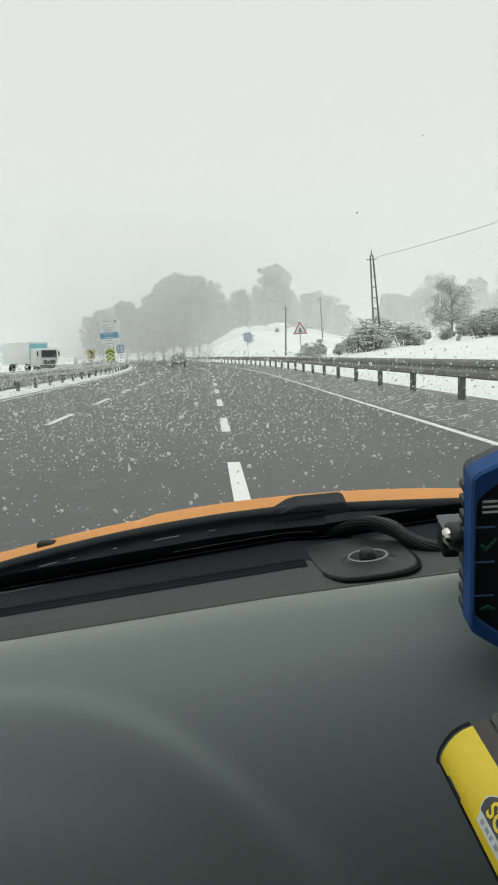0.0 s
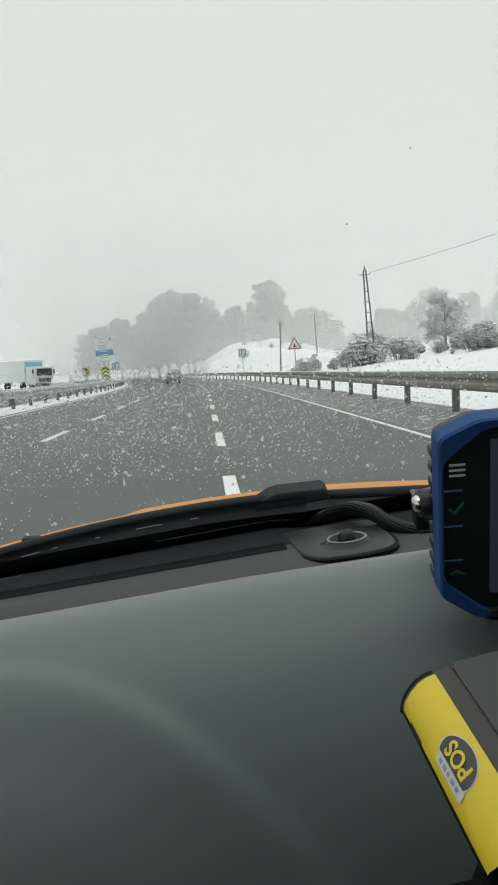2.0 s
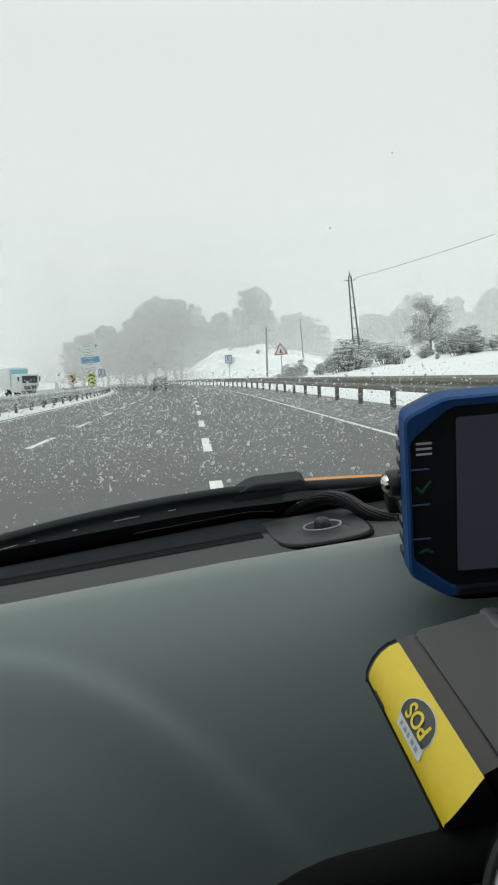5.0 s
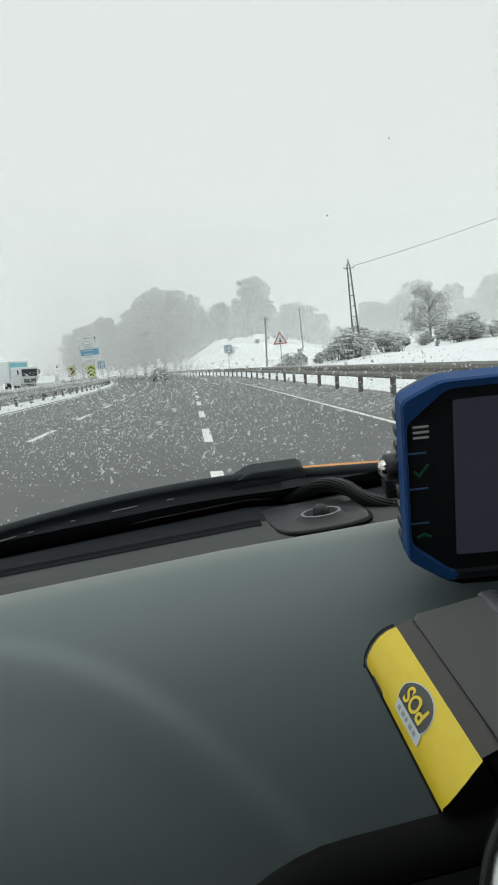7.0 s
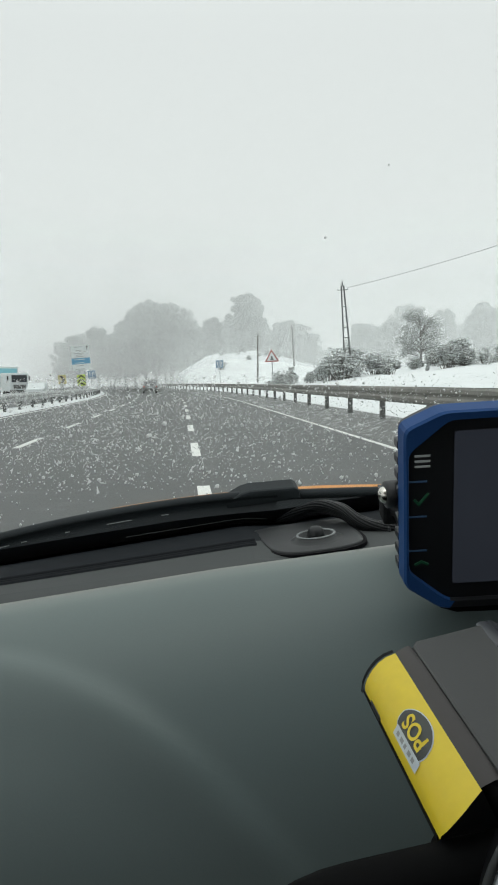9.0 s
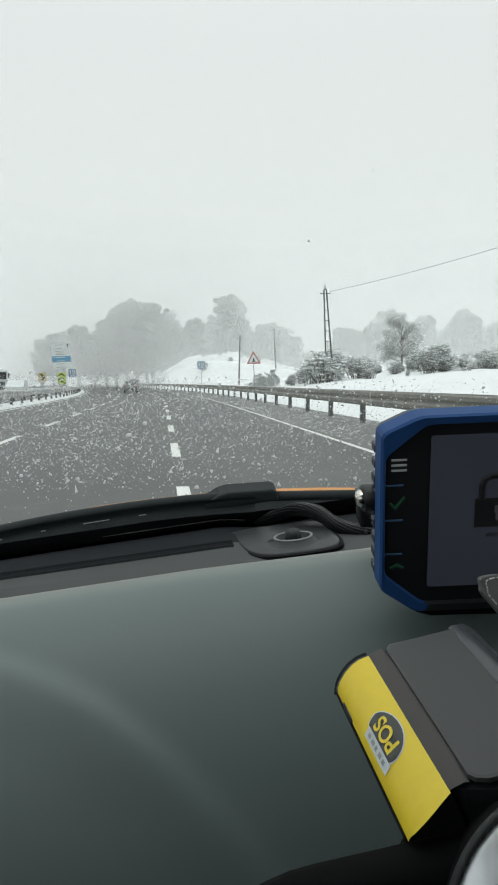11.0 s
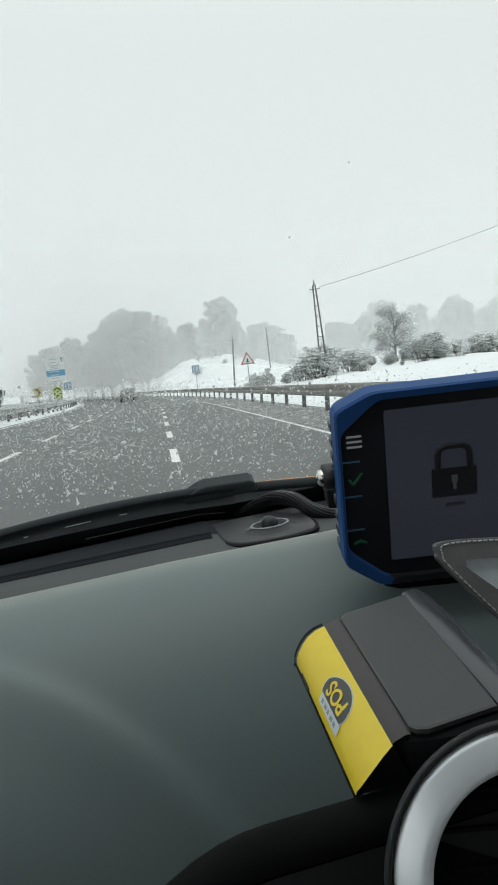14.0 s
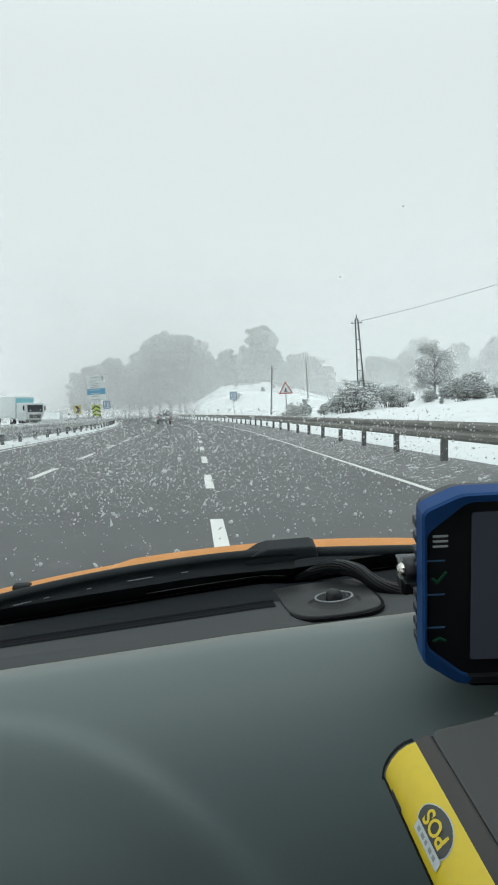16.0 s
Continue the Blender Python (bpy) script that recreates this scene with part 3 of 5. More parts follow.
def shrub(seed, h):
    """A ragged clump of thin stems that fork, with snow caught on the twigs."""
    rng = random.Random(seed)
    t = thing("shrub", "bare dark roadside shrub loaded with clumps of snow", "shrub", pose(0, 0, -900), "snowy shrubs")
    twigs, leaves, snow = bmesh.new(), bmesh.new(), bmesh.new()
    for k in range(15):
        a, lean = rng.uniform(0, 2 * math.pi), rng.uniform(0.05, 0.8)
        top = h * rng.uniform(0.35, 1.0) * (1 - 0.35 * lean)
        tip = Vector((h * 0.55 * lean * math.cos(a), h * 0.55 * lean * math.sin(a), top))
        foot = Vector((0.35 * tip.x, 0.35 * tip.y, -0.15))
        mid = foot.lerp(tip, 0.5) + Vector((rng.gauss(0, 0.05), rng.gauss(0, 0.05), 0.05)) * h
        tube(twigs, [foot, mid, tip], [0.030, 0.020, 0.007], 4)
        for j in range(7):
            f = rng.uniform(0.25, 0.95)
            p = foot.lerp(mid, 2 * f) if f < 0.5 else mid.lerp(tip, 2 * f - 1)
            q = p + Vector((rng.gauss(0, 1), rng.gauss(0, 1), rng.uniform(0.1, 1.3))).normalized() * h * rng.uniform(0.08, 0.24)
            tube(twigs, [p, p.lerp(q, 0.5) + Vector((0, 0, 0.02)), q], [0.012, 0.009, 0.004], 3)
            clump_leaves(leaves, rng, p.lerp(q, 0.8), h * 0.085, 26, 0.040)
            clump_leaves(snow, rng, p.lerp(q, rng.uniform(0.4, 1)) + Vector((0, 0, 0.03)), h * rng.uniform(0.04, 0.09), 22, 0.050, 0.5)
    part("twigs", twigs, M_BARK, t)
    part("leaves", leaves, M_LEAF, t)
    part("snow_load", snow, M_CLUMP, t)
    return t


SHRUBS = [shrub(11, 2.4), shrub(12, 3.0), shrub(13, 1.8)]
rng = random.Random(21)
spots = [(-26, 88, 0.8), (-31, 96, 1.0), (-28, 108, 0.8), (-36, 100, 1.1), (8.6, 128, 0.7), (14.0, 131, 0.6), (7.4, 137, 0.32), (9.2, 135, 0.40), (10.6, 136, 0.34), (12.2, 134, 0.45), (13.6, 135, 0.30), (16.4, 134, 0.55), (17.8, 136, 0.45), (19.5, 133, 0.6)]
# thickets along the top of the bank: bearing, spread, how many, size
for az, wide, n, size in ((8.6, 1.3, 9, 0.8), (11.0, 1.0, 6, 0.7), (13.8, 1.6, 14, 1.15), (17.0, 1.3, 7, 0.8), (19.2, 0.8, 4, 0.6), (22.6, 1.8, 14, 1.05), (26.0, 1.5, 9, 0.9)):
    for k in range(n):
        b, d = radians(az + rng.gauss(0, 0.5) * wide), rng.uniform(66, 84)
        spots.append((d * math.tan(b), d, size * rng.uniform(0.55, 1.25)))
for k, (x, y, s) in enumerate(spots):
    plant(SHRUBS[k % 3], x, y, s, 47 * k, rng.uniform(0.9, 1.4))
for k, p in enumerate(SHRUBS):
    p.matrix_basis = pose(36 + 3 * k, 74, land(36 + 3 * k, 74) - 0.1)


# ---- vehicles on the road ahead ----
def car(name, label, x, y, w, h, length, material, turn=0.0):
    t = thing(name, label, "car", pose(x, y, 0.0, 0, 0, turn))
    hw, hl = w / 2, length / 2
    side = [(-hl, 0.32), (-hl - 0.04, 0.75), (-hl + 0.05, 0.95), (-hl + 0.35, h), (hl * 0.25, h), (hl * 0.55, 0.98), (hl, 0.82), (hl, 0.32)]
    bm = bmesh.new()
    rings = [[bm.verts.new((sx * (hw - 0.16 * max(0, (z - 0.9) / (h - 0.9))), yy, z)) for yy, z in side] for sx in (-1, 1)]
    n = len(side)
    for k in range(n):
        bm.faces.new((rings[0][k], rings[0][(k + 1) % n], rings[1][(k + 1) % n], rings[1][k]))
    bm.faces.new(rings[0])
    bm.faces.new(rings[1][::-1])
    bmesh.ops.bevel(bm, geom=list(bm.edges), offset=0.05, segments=2, affect="EDGES")
    part("body", bm, material, t)
    a = math.atan2(h - 0.95, 0.3)
    part("rear_window", slab(square(w - 0.42, (h - 0.95) * 0.72), 0.015, pose(0, -hl + 0.17, (h + 0.95) / 2, 90 - (90 - math.degrees(a)), 0, 0)), M_CARGLASS, t)
    part("bumper", boxed((0, -hl - 0.04, 0.46), (w * 0.96, 0.14, 0.22), bevel=0.03), M_POST, t)
    part("plate", boxed((0, -hl - 0.055, 0.74), (0.5, 0.02, 0.11)), M_WHITE_SIGN, t)
    for sx in (-1, 1):
        part("tail_light", boxed((sx * (hw - 0.14), -hl - 0.02, 0.84), (0.2, 0.08, 0.16), bevel=0.02), M_TAIL, t)
        for yy in (-hl * 0.62, hl * 0.62):
            tyre = part("wheel", turned([(0.2, -0.1), (0.31, -0.1), (0.33, -0.06), (0.33, 0.06), (0.31, 0.1), (0.2, 0.1)], pose(sx * (hw - 0.12), yy, 0.33, 0, 90, 0), 20), M_TYRE, t)
            part("rim", turned([(0.001, 0.07), (0.2, 0.09), (0.2, -0.09), (0.001, -0.07)], pose(sx * (hw - 0.12), yy, 0.33, 0, 90, 0), 16), M_RAILSNOW, tyre)
    return t


car("car", "grey hatchback driving ahead on the wet road", -1.55 + bend(92), 92, 1.8, 1.5, 4.2, M_CARGREY, 3)
car("van", "grey van driving far ahead on the wet road", 2.2 + bend(135), 135, 1.9, 2.0, 4.8, M_CARGREY, 5)
car("car", "pale hatchback coming the other way beyond the median", -13.5 + bend(74), 74, 1.8, 1.5, 4.2, M_WHITE_SIGN, 183)


def truck(x, y, turn):
    t = thing("truck", "white and turquoise box lorry standing beyond the median", "truck", pose(x, y, 0, 0, 0, turn))
    part("cargo_box", boxed((0, 2.6, 2.1), (2.4, 5.2, 2.3), bevel=0.04), M_WHITE_SIGN, t)
    part("side_panel", boxed((1.212, 2.6, 2.2), (0.02, 4.6, 1.7)), M_CYAN_SIGN, t)
    part("front_panel", boxed((0, -0.01, 2.5), (2.1, 0.02, 1.1)), M_CYAN_SIGN, t)
    part("cab", boxed((0, -0.95, 1.55), (2.3, 1.7, 2.0), bevel=0.15), M_WHITE_SIGN, t)
    part("windscreen", slab(rounded(1.9, 0.75, 0.08), 0.02, pose(0, -1.815, 1.95, 90)), M_CARGLASS, t)
    part("grille", slab(rounded(1.5, 0.4, 0.05), 0.02, pose(0, -1.815, 1.1, 90)), M_POST, t)
    part("bumper", boxed((0, -1.82, 0.6), (2.3, 0.2, 0.35), bevel=0.04), M_POST, t)
    for sx in (-1, 1):
        part("mirror", boxed((sx * 1.35, -1.7, 2.0), (0.14, 0.1, 0.5), bevel=0.03), M_BLACK, t)
        part("headlight", boxed((sx * 0.9, -1.83, 0.92), (0.3, 0.06, 0.18), bevel=0.02), M_WHITE_SIGN, t)
        for yy in (-0.9, 3.6):
            part("wheel", turned([(0.001, -0.14), (0.42, -0.14), (0.48, -0.08), (0.48, 0.08), (0.42, 0.14), (0.001, 0.14)], pose(sx * 1.0, yy, 0.48, 0, 90, 0), 20), M_TYRE, t)
    return t


truck(-17.5, 78, 48)


# ---- falling snow ----
GOLD = (1 + 5 ** 0.5) / 2
ICO = np.array([(-1, GOLD, 0), (1, GOLD, 0), (-1, -GOLD, 0), (1, -GOLD, 0), (0, -1, GOLD), (0, 1, GOLD), (0, -1, -GOLD), (0, 1, -GOLD), (GOLD, 0, -1), (GOLD, 0, 1), (-GOLD, 0, -1), (-GOLD, 0, 1)]) / 1.9
ICO_F = np.array([(0, 11, 5), (0, 5, 1), (0, 1, 7), (0, 7, 10), (0, 10, 11), (1, 5, 9), (5, 11, 4), (11, 10, 2), (10, 7, 6), (7, 1, 8), (3, 9, 4), (3, 4, 2), (3, 2, 6), (3, 6, 8), (3, 8, 9), (4, 9, 5), (2, 4, 11), (6, 2, 10), (8, 6, 7), (9, 8, 1)])
LEAF = np.array([(1, 0, 0), (-0.5, 0.87, 0), (-0.5, -0.87, 0)])
LEAF_F = np.array([(0, 1, 2)])


def flakes(n, near, far, size, seed, low=-13.0, up=4.0, shape=(ICO, ICO_F), long=1.0, peak=None, side=None):
    """Snow in the air ahead of the car: n clumps between near and far metres; long stretches them; with peak they thin out upwards, with side they gather at that bearing."""
    r = np.random.default_rng(seed)
    corner, tri = shape
    d = r.uniform(near, far, n)
    az = np.radians(r.uniform(-26, 28, n) if side is None else r.triangular(-30, side, 30, n))
    el = np.radians(r.uniform(low, up, n) if peak is None else r.triangular(low, peak, up, n))
    p = np.stack([d * np.tan(az), d, 1.3 + d * np.tan(el)], 1)
    p = p[p[:, 2] > 0.03]
    n = len(p)
    s = size * np.clip(r.lognormal(-0.05, 0.55, (n, 1)), 0.35, 2.8)
    q = np.linalg.qr(r.normal(size=(n, 3, 3)))[0] if len(corner) > 3 else r.normal(size=(n, 3, 3)) / 1.7
    q[:, 0] *= r.uniform(1, long, (n, 1))
    off = np.einsum("kj,njc->nkc", corner, q)
    if len(corner) > 3:
        off *= r.uniform(0.6, 1.3, (n, len(corner), 1))
    v = (p[:, None, :] + s[:, None, :] * off).astype(np.float32)
    idx = (len(corner) * np.arange(n)[:, None, None] + tri[None]).astype(np.int32)
    me = bpy.data.meshes.new("snowflakes")
    me.vertices.add(n * len(corner))
    me.vertices.foreach_set("co", v.ravel())
    me.loops.add(idx.size)
    me.loops.foreach_set("vertex_index", idx.ravel())
    me.polygons.add(idx.size // 3)
    me.polygons.foreach_set("loop_start", np.arange(0, idx.size, 3, dtype=np.int32))
    me.update(calc_edges=True)
    me.validate()
    me.materials.append(M_FLAKE)
    return new("snowflakes", me)


tagged(flakes(110, 2.5, 9, 0.0042, 1, -13, 1.5, long=1.8), "large wet snowflakes hanging in the air", "snowflakes", kind="stuff")
tagged(flakes(3800, 4, 13, 0.0050, 6, -15, 0.0, long=1.6), "wet snowflakes blown across the road", "snowflakes", kind="stuff")
tagged(flakes(22, 4.0, 14, 0.006, 5, 4, 24), "single snowflakes high in the air", "snowflakes", kind="stuff")
tagged(flakes(62000, 8, 28, 0.0093, 2, -10, 0.5, (LEAF, LEAF_F), 1.4, side=-8), "fine falling snow over the road", "snowflakes", kind="stuff")
tagged(flakes(60, 3.0, 9, 0.0065, 8, -12, -1, long=2.0), "large soft snowflakes close to the windscreen", "snowflakes", kind="stuff")


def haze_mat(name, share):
    """Haze on a sheet: it scatters a share of the light and lets the rest through; thin at the ground and high up."""
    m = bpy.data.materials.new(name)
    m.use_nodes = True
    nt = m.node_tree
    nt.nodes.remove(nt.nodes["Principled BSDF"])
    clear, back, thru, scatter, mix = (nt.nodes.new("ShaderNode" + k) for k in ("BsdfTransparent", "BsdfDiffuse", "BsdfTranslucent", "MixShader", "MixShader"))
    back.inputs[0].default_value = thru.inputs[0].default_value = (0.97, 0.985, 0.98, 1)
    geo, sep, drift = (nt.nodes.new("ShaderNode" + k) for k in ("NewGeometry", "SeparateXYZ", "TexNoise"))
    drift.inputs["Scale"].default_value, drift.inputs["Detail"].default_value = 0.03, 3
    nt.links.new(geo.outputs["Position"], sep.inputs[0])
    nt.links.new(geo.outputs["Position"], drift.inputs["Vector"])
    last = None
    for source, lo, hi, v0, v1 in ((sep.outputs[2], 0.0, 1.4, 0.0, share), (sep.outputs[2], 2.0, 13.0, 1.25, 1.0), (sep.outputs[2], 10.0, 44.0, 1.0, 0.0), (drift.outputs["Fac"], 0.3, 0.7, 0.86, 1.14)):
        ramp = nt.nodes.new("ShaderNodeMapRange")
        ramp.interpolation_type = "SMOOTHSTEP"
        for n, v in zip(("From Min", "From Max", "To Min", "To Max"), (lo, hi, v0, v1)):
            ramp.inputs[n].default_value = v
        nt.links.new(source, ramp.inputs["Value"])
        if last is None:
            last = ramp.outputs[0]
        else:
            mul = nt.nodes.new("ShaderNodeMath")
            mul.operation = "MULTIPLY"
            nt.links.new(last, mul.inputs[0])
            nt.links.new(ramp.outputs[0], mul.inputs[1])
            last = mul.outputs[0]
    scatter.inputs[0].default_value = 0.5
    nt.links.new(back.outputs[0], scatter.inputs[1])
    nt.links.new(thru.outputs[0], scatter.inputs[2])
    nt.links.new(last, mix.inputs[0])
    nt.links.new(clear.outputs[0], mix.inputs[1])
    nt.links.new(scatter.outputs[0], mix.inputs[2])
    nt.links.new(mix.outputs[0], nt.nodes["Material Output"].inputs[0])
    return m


# curved translucent sheets stand in for the haze between the car and the woods
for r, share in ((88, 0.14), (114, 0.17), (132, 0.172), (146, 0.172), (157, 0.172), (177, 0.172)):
    veil = part("haze_sheet", sheet(lambda a, z: (r * math.sin(radians(a)), r * math.cos(radians(a)), z), [-72 + 2 * k for k in range(73)], [0.0, 1, 3, 8, 16, 30, 45, 64]), haze_mat("snow_haze", share), smooth=True)
    tagged(veil, "translucent sheet standing in for snow haze before the woods", "falling snow", kind="stuff")


# ---- the taxi: windscreen, dashboard, hood, wiper and cabin ----
DROP = -0.27         # the car's own datum over the road
taxi = thing("taxi", "orange taxi with a dark grey plastic dashboard", "car", pose(0.3, 0.0, DROP))
INSIDE = Matrix.Translation((0, 0, DROP))
TAXI0 = Matrix.Translation((-0.3, 0, 0))


def tpart(name, bm, material, parent=None, label="", smooth=False):
    """A part of the taxi, built in world coordinates."""
    bm.transform(TAXI0)
    return part(name, bm, material, parent or taxi, label, smooth)


def base_y(x):
    """Foot of the windscreen."""
    return 0.832 - 0.10 * (x - 0.3) ** 2


def crest_z(x):
    """Height of the pad's seam."""
    return 1.4035 + 0.117 * x - 0.12 * max(x - 0.15, 0) ** 2 - 0.026 * max(0.03 - x, 0)


def top_z(x):
    """Height of the dashboard's top shelf, which dips towards the sensor plate."""
    return 1.402 + 0.117 * x - 0.12 * max(x - 0.15, 0) ** 2 - 0.006 * step(0.065, 0.115, x)


def crease_y(x):
    """Front edge of the dashboard's top shelf."""
    return 0.602 - 0.07 * x


def on_glass(x, s, out=0.0):
    """A point on the windscreen, s metres up from its foot, out metres outside it."""
    return Vector((x, base_y(x) - 0.82 * s + 0.57 * out, top_z(x) - 0.012 + 0.57 * s + 0.82 * out))


def span(a, b, n):
    return [a + (b - a) * k / n for k in range(n + 1)]


# top shelf, from the foot of the windscreen to the crease
def shelf(x, u):
    z = top_z(x) - 0.016 * max(1 - 2.2 * u, 0) ** 1.5
    z += (crest_z(x) - 0.001 - top_z(x)) * step(0.91, 1.0, u)
    return (x, base_y(x) + 0.03 + (crease_y(x) - base_y(x) - 0.03) * min(u, 1.0), z - (0.04 if u > 1 else 0))


tpart("dash_top", sheet(shelf, span(-0.42, 1.02, 80), span(0, 1, 20) + [1.01]), M_SHELF)
tpart("shelf_seam", tubed([(x, crease_y(x) + 0.001, crest_z(x) - 0.0006) for x in span(-0.42, 1.02, 60)], 0.0012, 8), M_SEAM)

# rounded pad that rolls down towards the seats, with the swell of the instrument hood
PAD = [(0, -0.004), (-0.004, 0.0), (-0.014, 0.0048), (-0.028, 0.0085), (-0.042, 0.0095), (-0.060, 0.0060), (-0.082, -0.006), (-0.106, -0.027), (-0.129, -0.058), (-0.149, -0.10), (-0.165, -0.16), (-0.175, -0.25), (-0.178, -0.41)]


def pad(x, u):
    k = min(int(u), len(PAD) - 2)
    f = u - k
    a, b, c, d = (PAD[min(max(k + i, 0), len(PAD) - 1)] for i in (-1, 0, 1, 2))
    dy, dz = (0.5 * (2 * b[i] + (c[i] - a[i]) * f + (2 * a[i] - 5 * b[i] + 4 * c[i] - d[i]) * f * f + (3 * b[i] - a[i] - 3 * c[i] + d[i]) * f ** 3) for i in (0, 1))
    p = Vector((x, crease_y(x) + dy, crest_z(x) + dz))
    drop = -dz
    # ridge shaped and placed to fit the view and catch the pale highlight arc
    over = max(x + 0.19, 0)
    q = (drop - 0.011 - 3.36 * over ** 2.3) / math.sqrt(1 + (7.7 * over ** 1.3) ** 2)
    lift = 0.006 * step(-0.009, 0.005, q) - 0.005 * step(0.004, 0.05, q)
    return p + lift * Vector((0, -0.75, 0.65))


tpart("dash_pad", sheet(pad, span(-0.42, 1.02, 150), span(0, 12, 96)), M_DASH, smooth=True)

# defroster slot along the shelf
def slot_y(x):
    return 0.680 + 0.02 * x


def slot_strip(off, width, z0, z1):
    return sheet(lambda x, u: (x, slot_y(x) + off + width * u, top_z(x) + z0 + (z1 - z0) * math.sin(math.pi * u)), span(-0.40, 0.074, 40), span(0, 1, 4))


slot = tpart("defroster_slot", slot_strip(-0.006, 0.016, 0.0005, 0.001), M_SLOT)
tpart("slot_lip", slot_strip(0.009, 0.003, 0.0, 0.003), M_TRIM, slot, smooth=True)
tpart("slot_lip", slot_strip(-0.0085, 0.003, 0.0, 0.0025), M_TRIM, slot, smooth=True)
tpart("slot_rib", slot_strip(0.0005, 0.0026, 0.0005, 0.002), M_LEDGE, slot, smooth=True)

# sensor plate with its seam
def smooth_loop(ps, n=4):
    out = []
    for i in range(len(ps)):
        p0, p1, p2, p3 = (Vector(ps[(i + k) % len(ps)]) for k in (-1, 0, 1, 2))
        for k in range(n):
            t = k / n
            q = 0.5 * (2 * p1 + (p2 - p0) * t + (2 * p0 - 5 * p1 + 4 * p2 - p3) * t * t + (3 * p1 - p0 - 3 * p2 + p3) * t ** 3)
            out.append((q.x, q.y))
    return out


PLATE = axes((0.127, 0.710, top_z(0.13) + 0.0008), (1, -0.03, 0.117), (0, 1, 0))
corners = smooth_loop([(-0.047, 0.03), (-0.046, -0.01), (-0.042, -0.050), (-0.034, -0.074), (-0.016, -0.087), (0.022, -0.089), (0.042, -0.079), (0.049, -0.055), (0.047, -0.01), (0.042, 0.03)])
seam = tpart("sensor_plate", slab([(1.06 * x, 1.045 * y) for x, y in corners][::-1], 0.0028, PLATE), M_SLOT)
tpart("plate_top", slab(corners[::-1], 0.0045, PLATE, 0.002), M_DOME, seam, smooth=True)
DOME = PLATE @ Matrix.Translation((0.006, -0.046, 0.0035))
tpart("sensor_ring", turned([(0.034, 0), (0.027, 0.0008), (0.0215, 0.0028), (0.0195, 0.0048), (0.0180, 0.0056), (0.0165, 0.0050), (0.0155, 0.001), (0.010, 0.0005)], DOME, 40), M_DOME, seam, smooth=True)
# this pale rim puts the ring's highlight into its colour
tpart("ring_highlight", turned([(0.0182 + 0.0012 * math.cos(a), 0.0055 + 0.0009 * math.sin(a)) for a in span(0, 2 * math.pi, 8)], DOME, 40), M_PALE_EDGE, seam, "pale rim, highlight set into its colour", smooth=True)
tpart("sensor_dome", turned([(0.0084, 0.0005), (0.0083, 0.0052), (0.0078, 0.0086), (0.0064, 0.0112), (0.0038, 0.0130), (0.0002, 0.0137)], DOME, 32), M_DOME, seam, smooth=True)

# windscreen with its black border band
glass = tpart("windscreen", sheet(lambda x, s: on_glass(x, s), span(-0.42, 1.02, 40), span(0.004, 0.80, 12)), M_GLASS, smooth=True)
glass.visible_shadow = False
if glass.data.polygons[0].normal.y > 0:
    glass.data.flip_normals()
tpart("black_border", sheet(lambda x, s: on_glass(x, s, -0.003), span(-0.42, 1.02, 80), [-0.02, 0, 0.012, 0.025, 0.040, 0.052]), M_FRIT_SHADE, smooth=True)

# darker ledge behind the slot; shade towards the glass is painted into both sheets
tpart("shaded_rear_trim", sheet(lambda x, u: (x, slot_y(x) + 0.012 + (base_y(x) - 0.055 - slot_y(x)) * u, top_z(x) + 0.0002 + 0.0012 * math.sin(math.pi * min(u * 4, 1) / 2) - 0.004 * u ** 3), span(-0.42, 1.02, 80), span(0, 1, 8)), M_LEDGE, smooth=True)
tpart("glass_foot_shade", sheet(lambda x, u: (x, base_y(x) - 0.052 + 0.074 * u, top_z(x) + 0.0022 - 0.018 * u), span(-0.42, 1.02, 80), span(0, 1, 6)), M_FRIT_SHADE, smooth=True)


# outside: cowl, hood, washer nozzle
def hood(x, u):
    """The hood, u metres ahead of its rear edge: nearly level, then it rolls over its crest."""
    crest = 1.4178 - 0.225 * (x - 0.23) ** 2 - 0.004 * step(-0.09, -0.12, x)
    w = max(u - 0.1, 0)
    return (x, 0.90 + u, crest + 0.004 * (1 - min(u / 0.1, 1) ** 2) - 0.16 * w - 1.6 * min(w, 0.3) ** 2 - 0.10 * max(w - 0.3, 0))


bonnet = tpart("hood", sheet(hood, span(-0.46, 1.06, 120), [0, 0.02, 0.04, 0.06, 0.08, 0.09, 0.1, 0.105, 0.11, 0.12, 0.13, 0.15, 0.18, 0.22, 0.28, 0.34, 0.4, 0.5, 0.7, 0.9, 0.98]), M_HOOD, label="orange painted hood flecked with wet snow", smooth=True)
tpart("washer_nozzle", boxed((-0.238, 0.962, 1.366), (0.024, 0.020, 0.012), bevel=0.004), M_RUBBER, bonnet)
tpart("cowl", sheet(lambda x, u: (x, base_y(x) + 0.004 + (0.903 - base_y(x) - 0.004) * u, top_z(x) - 0.02 + (hood(x, 0)[2] - top_z(x) + 0.018) * u - 0.03 * math.sin(math.pi * u)), span(-0.46, 1.06, 80), span(0, 1, 8)), M_RUBBER, smooth=True)


# wiper lying at the foot of the glass
def blade_z(x):
    return 1.449 - (0.307 if x < 0.17 else 0.12) * (x - 0.17) ** 2


def at_wiper(x, dy=0.0, dz=0.0):
    return Vector((x, 0.785 + dy, blade_z(x) + dz))


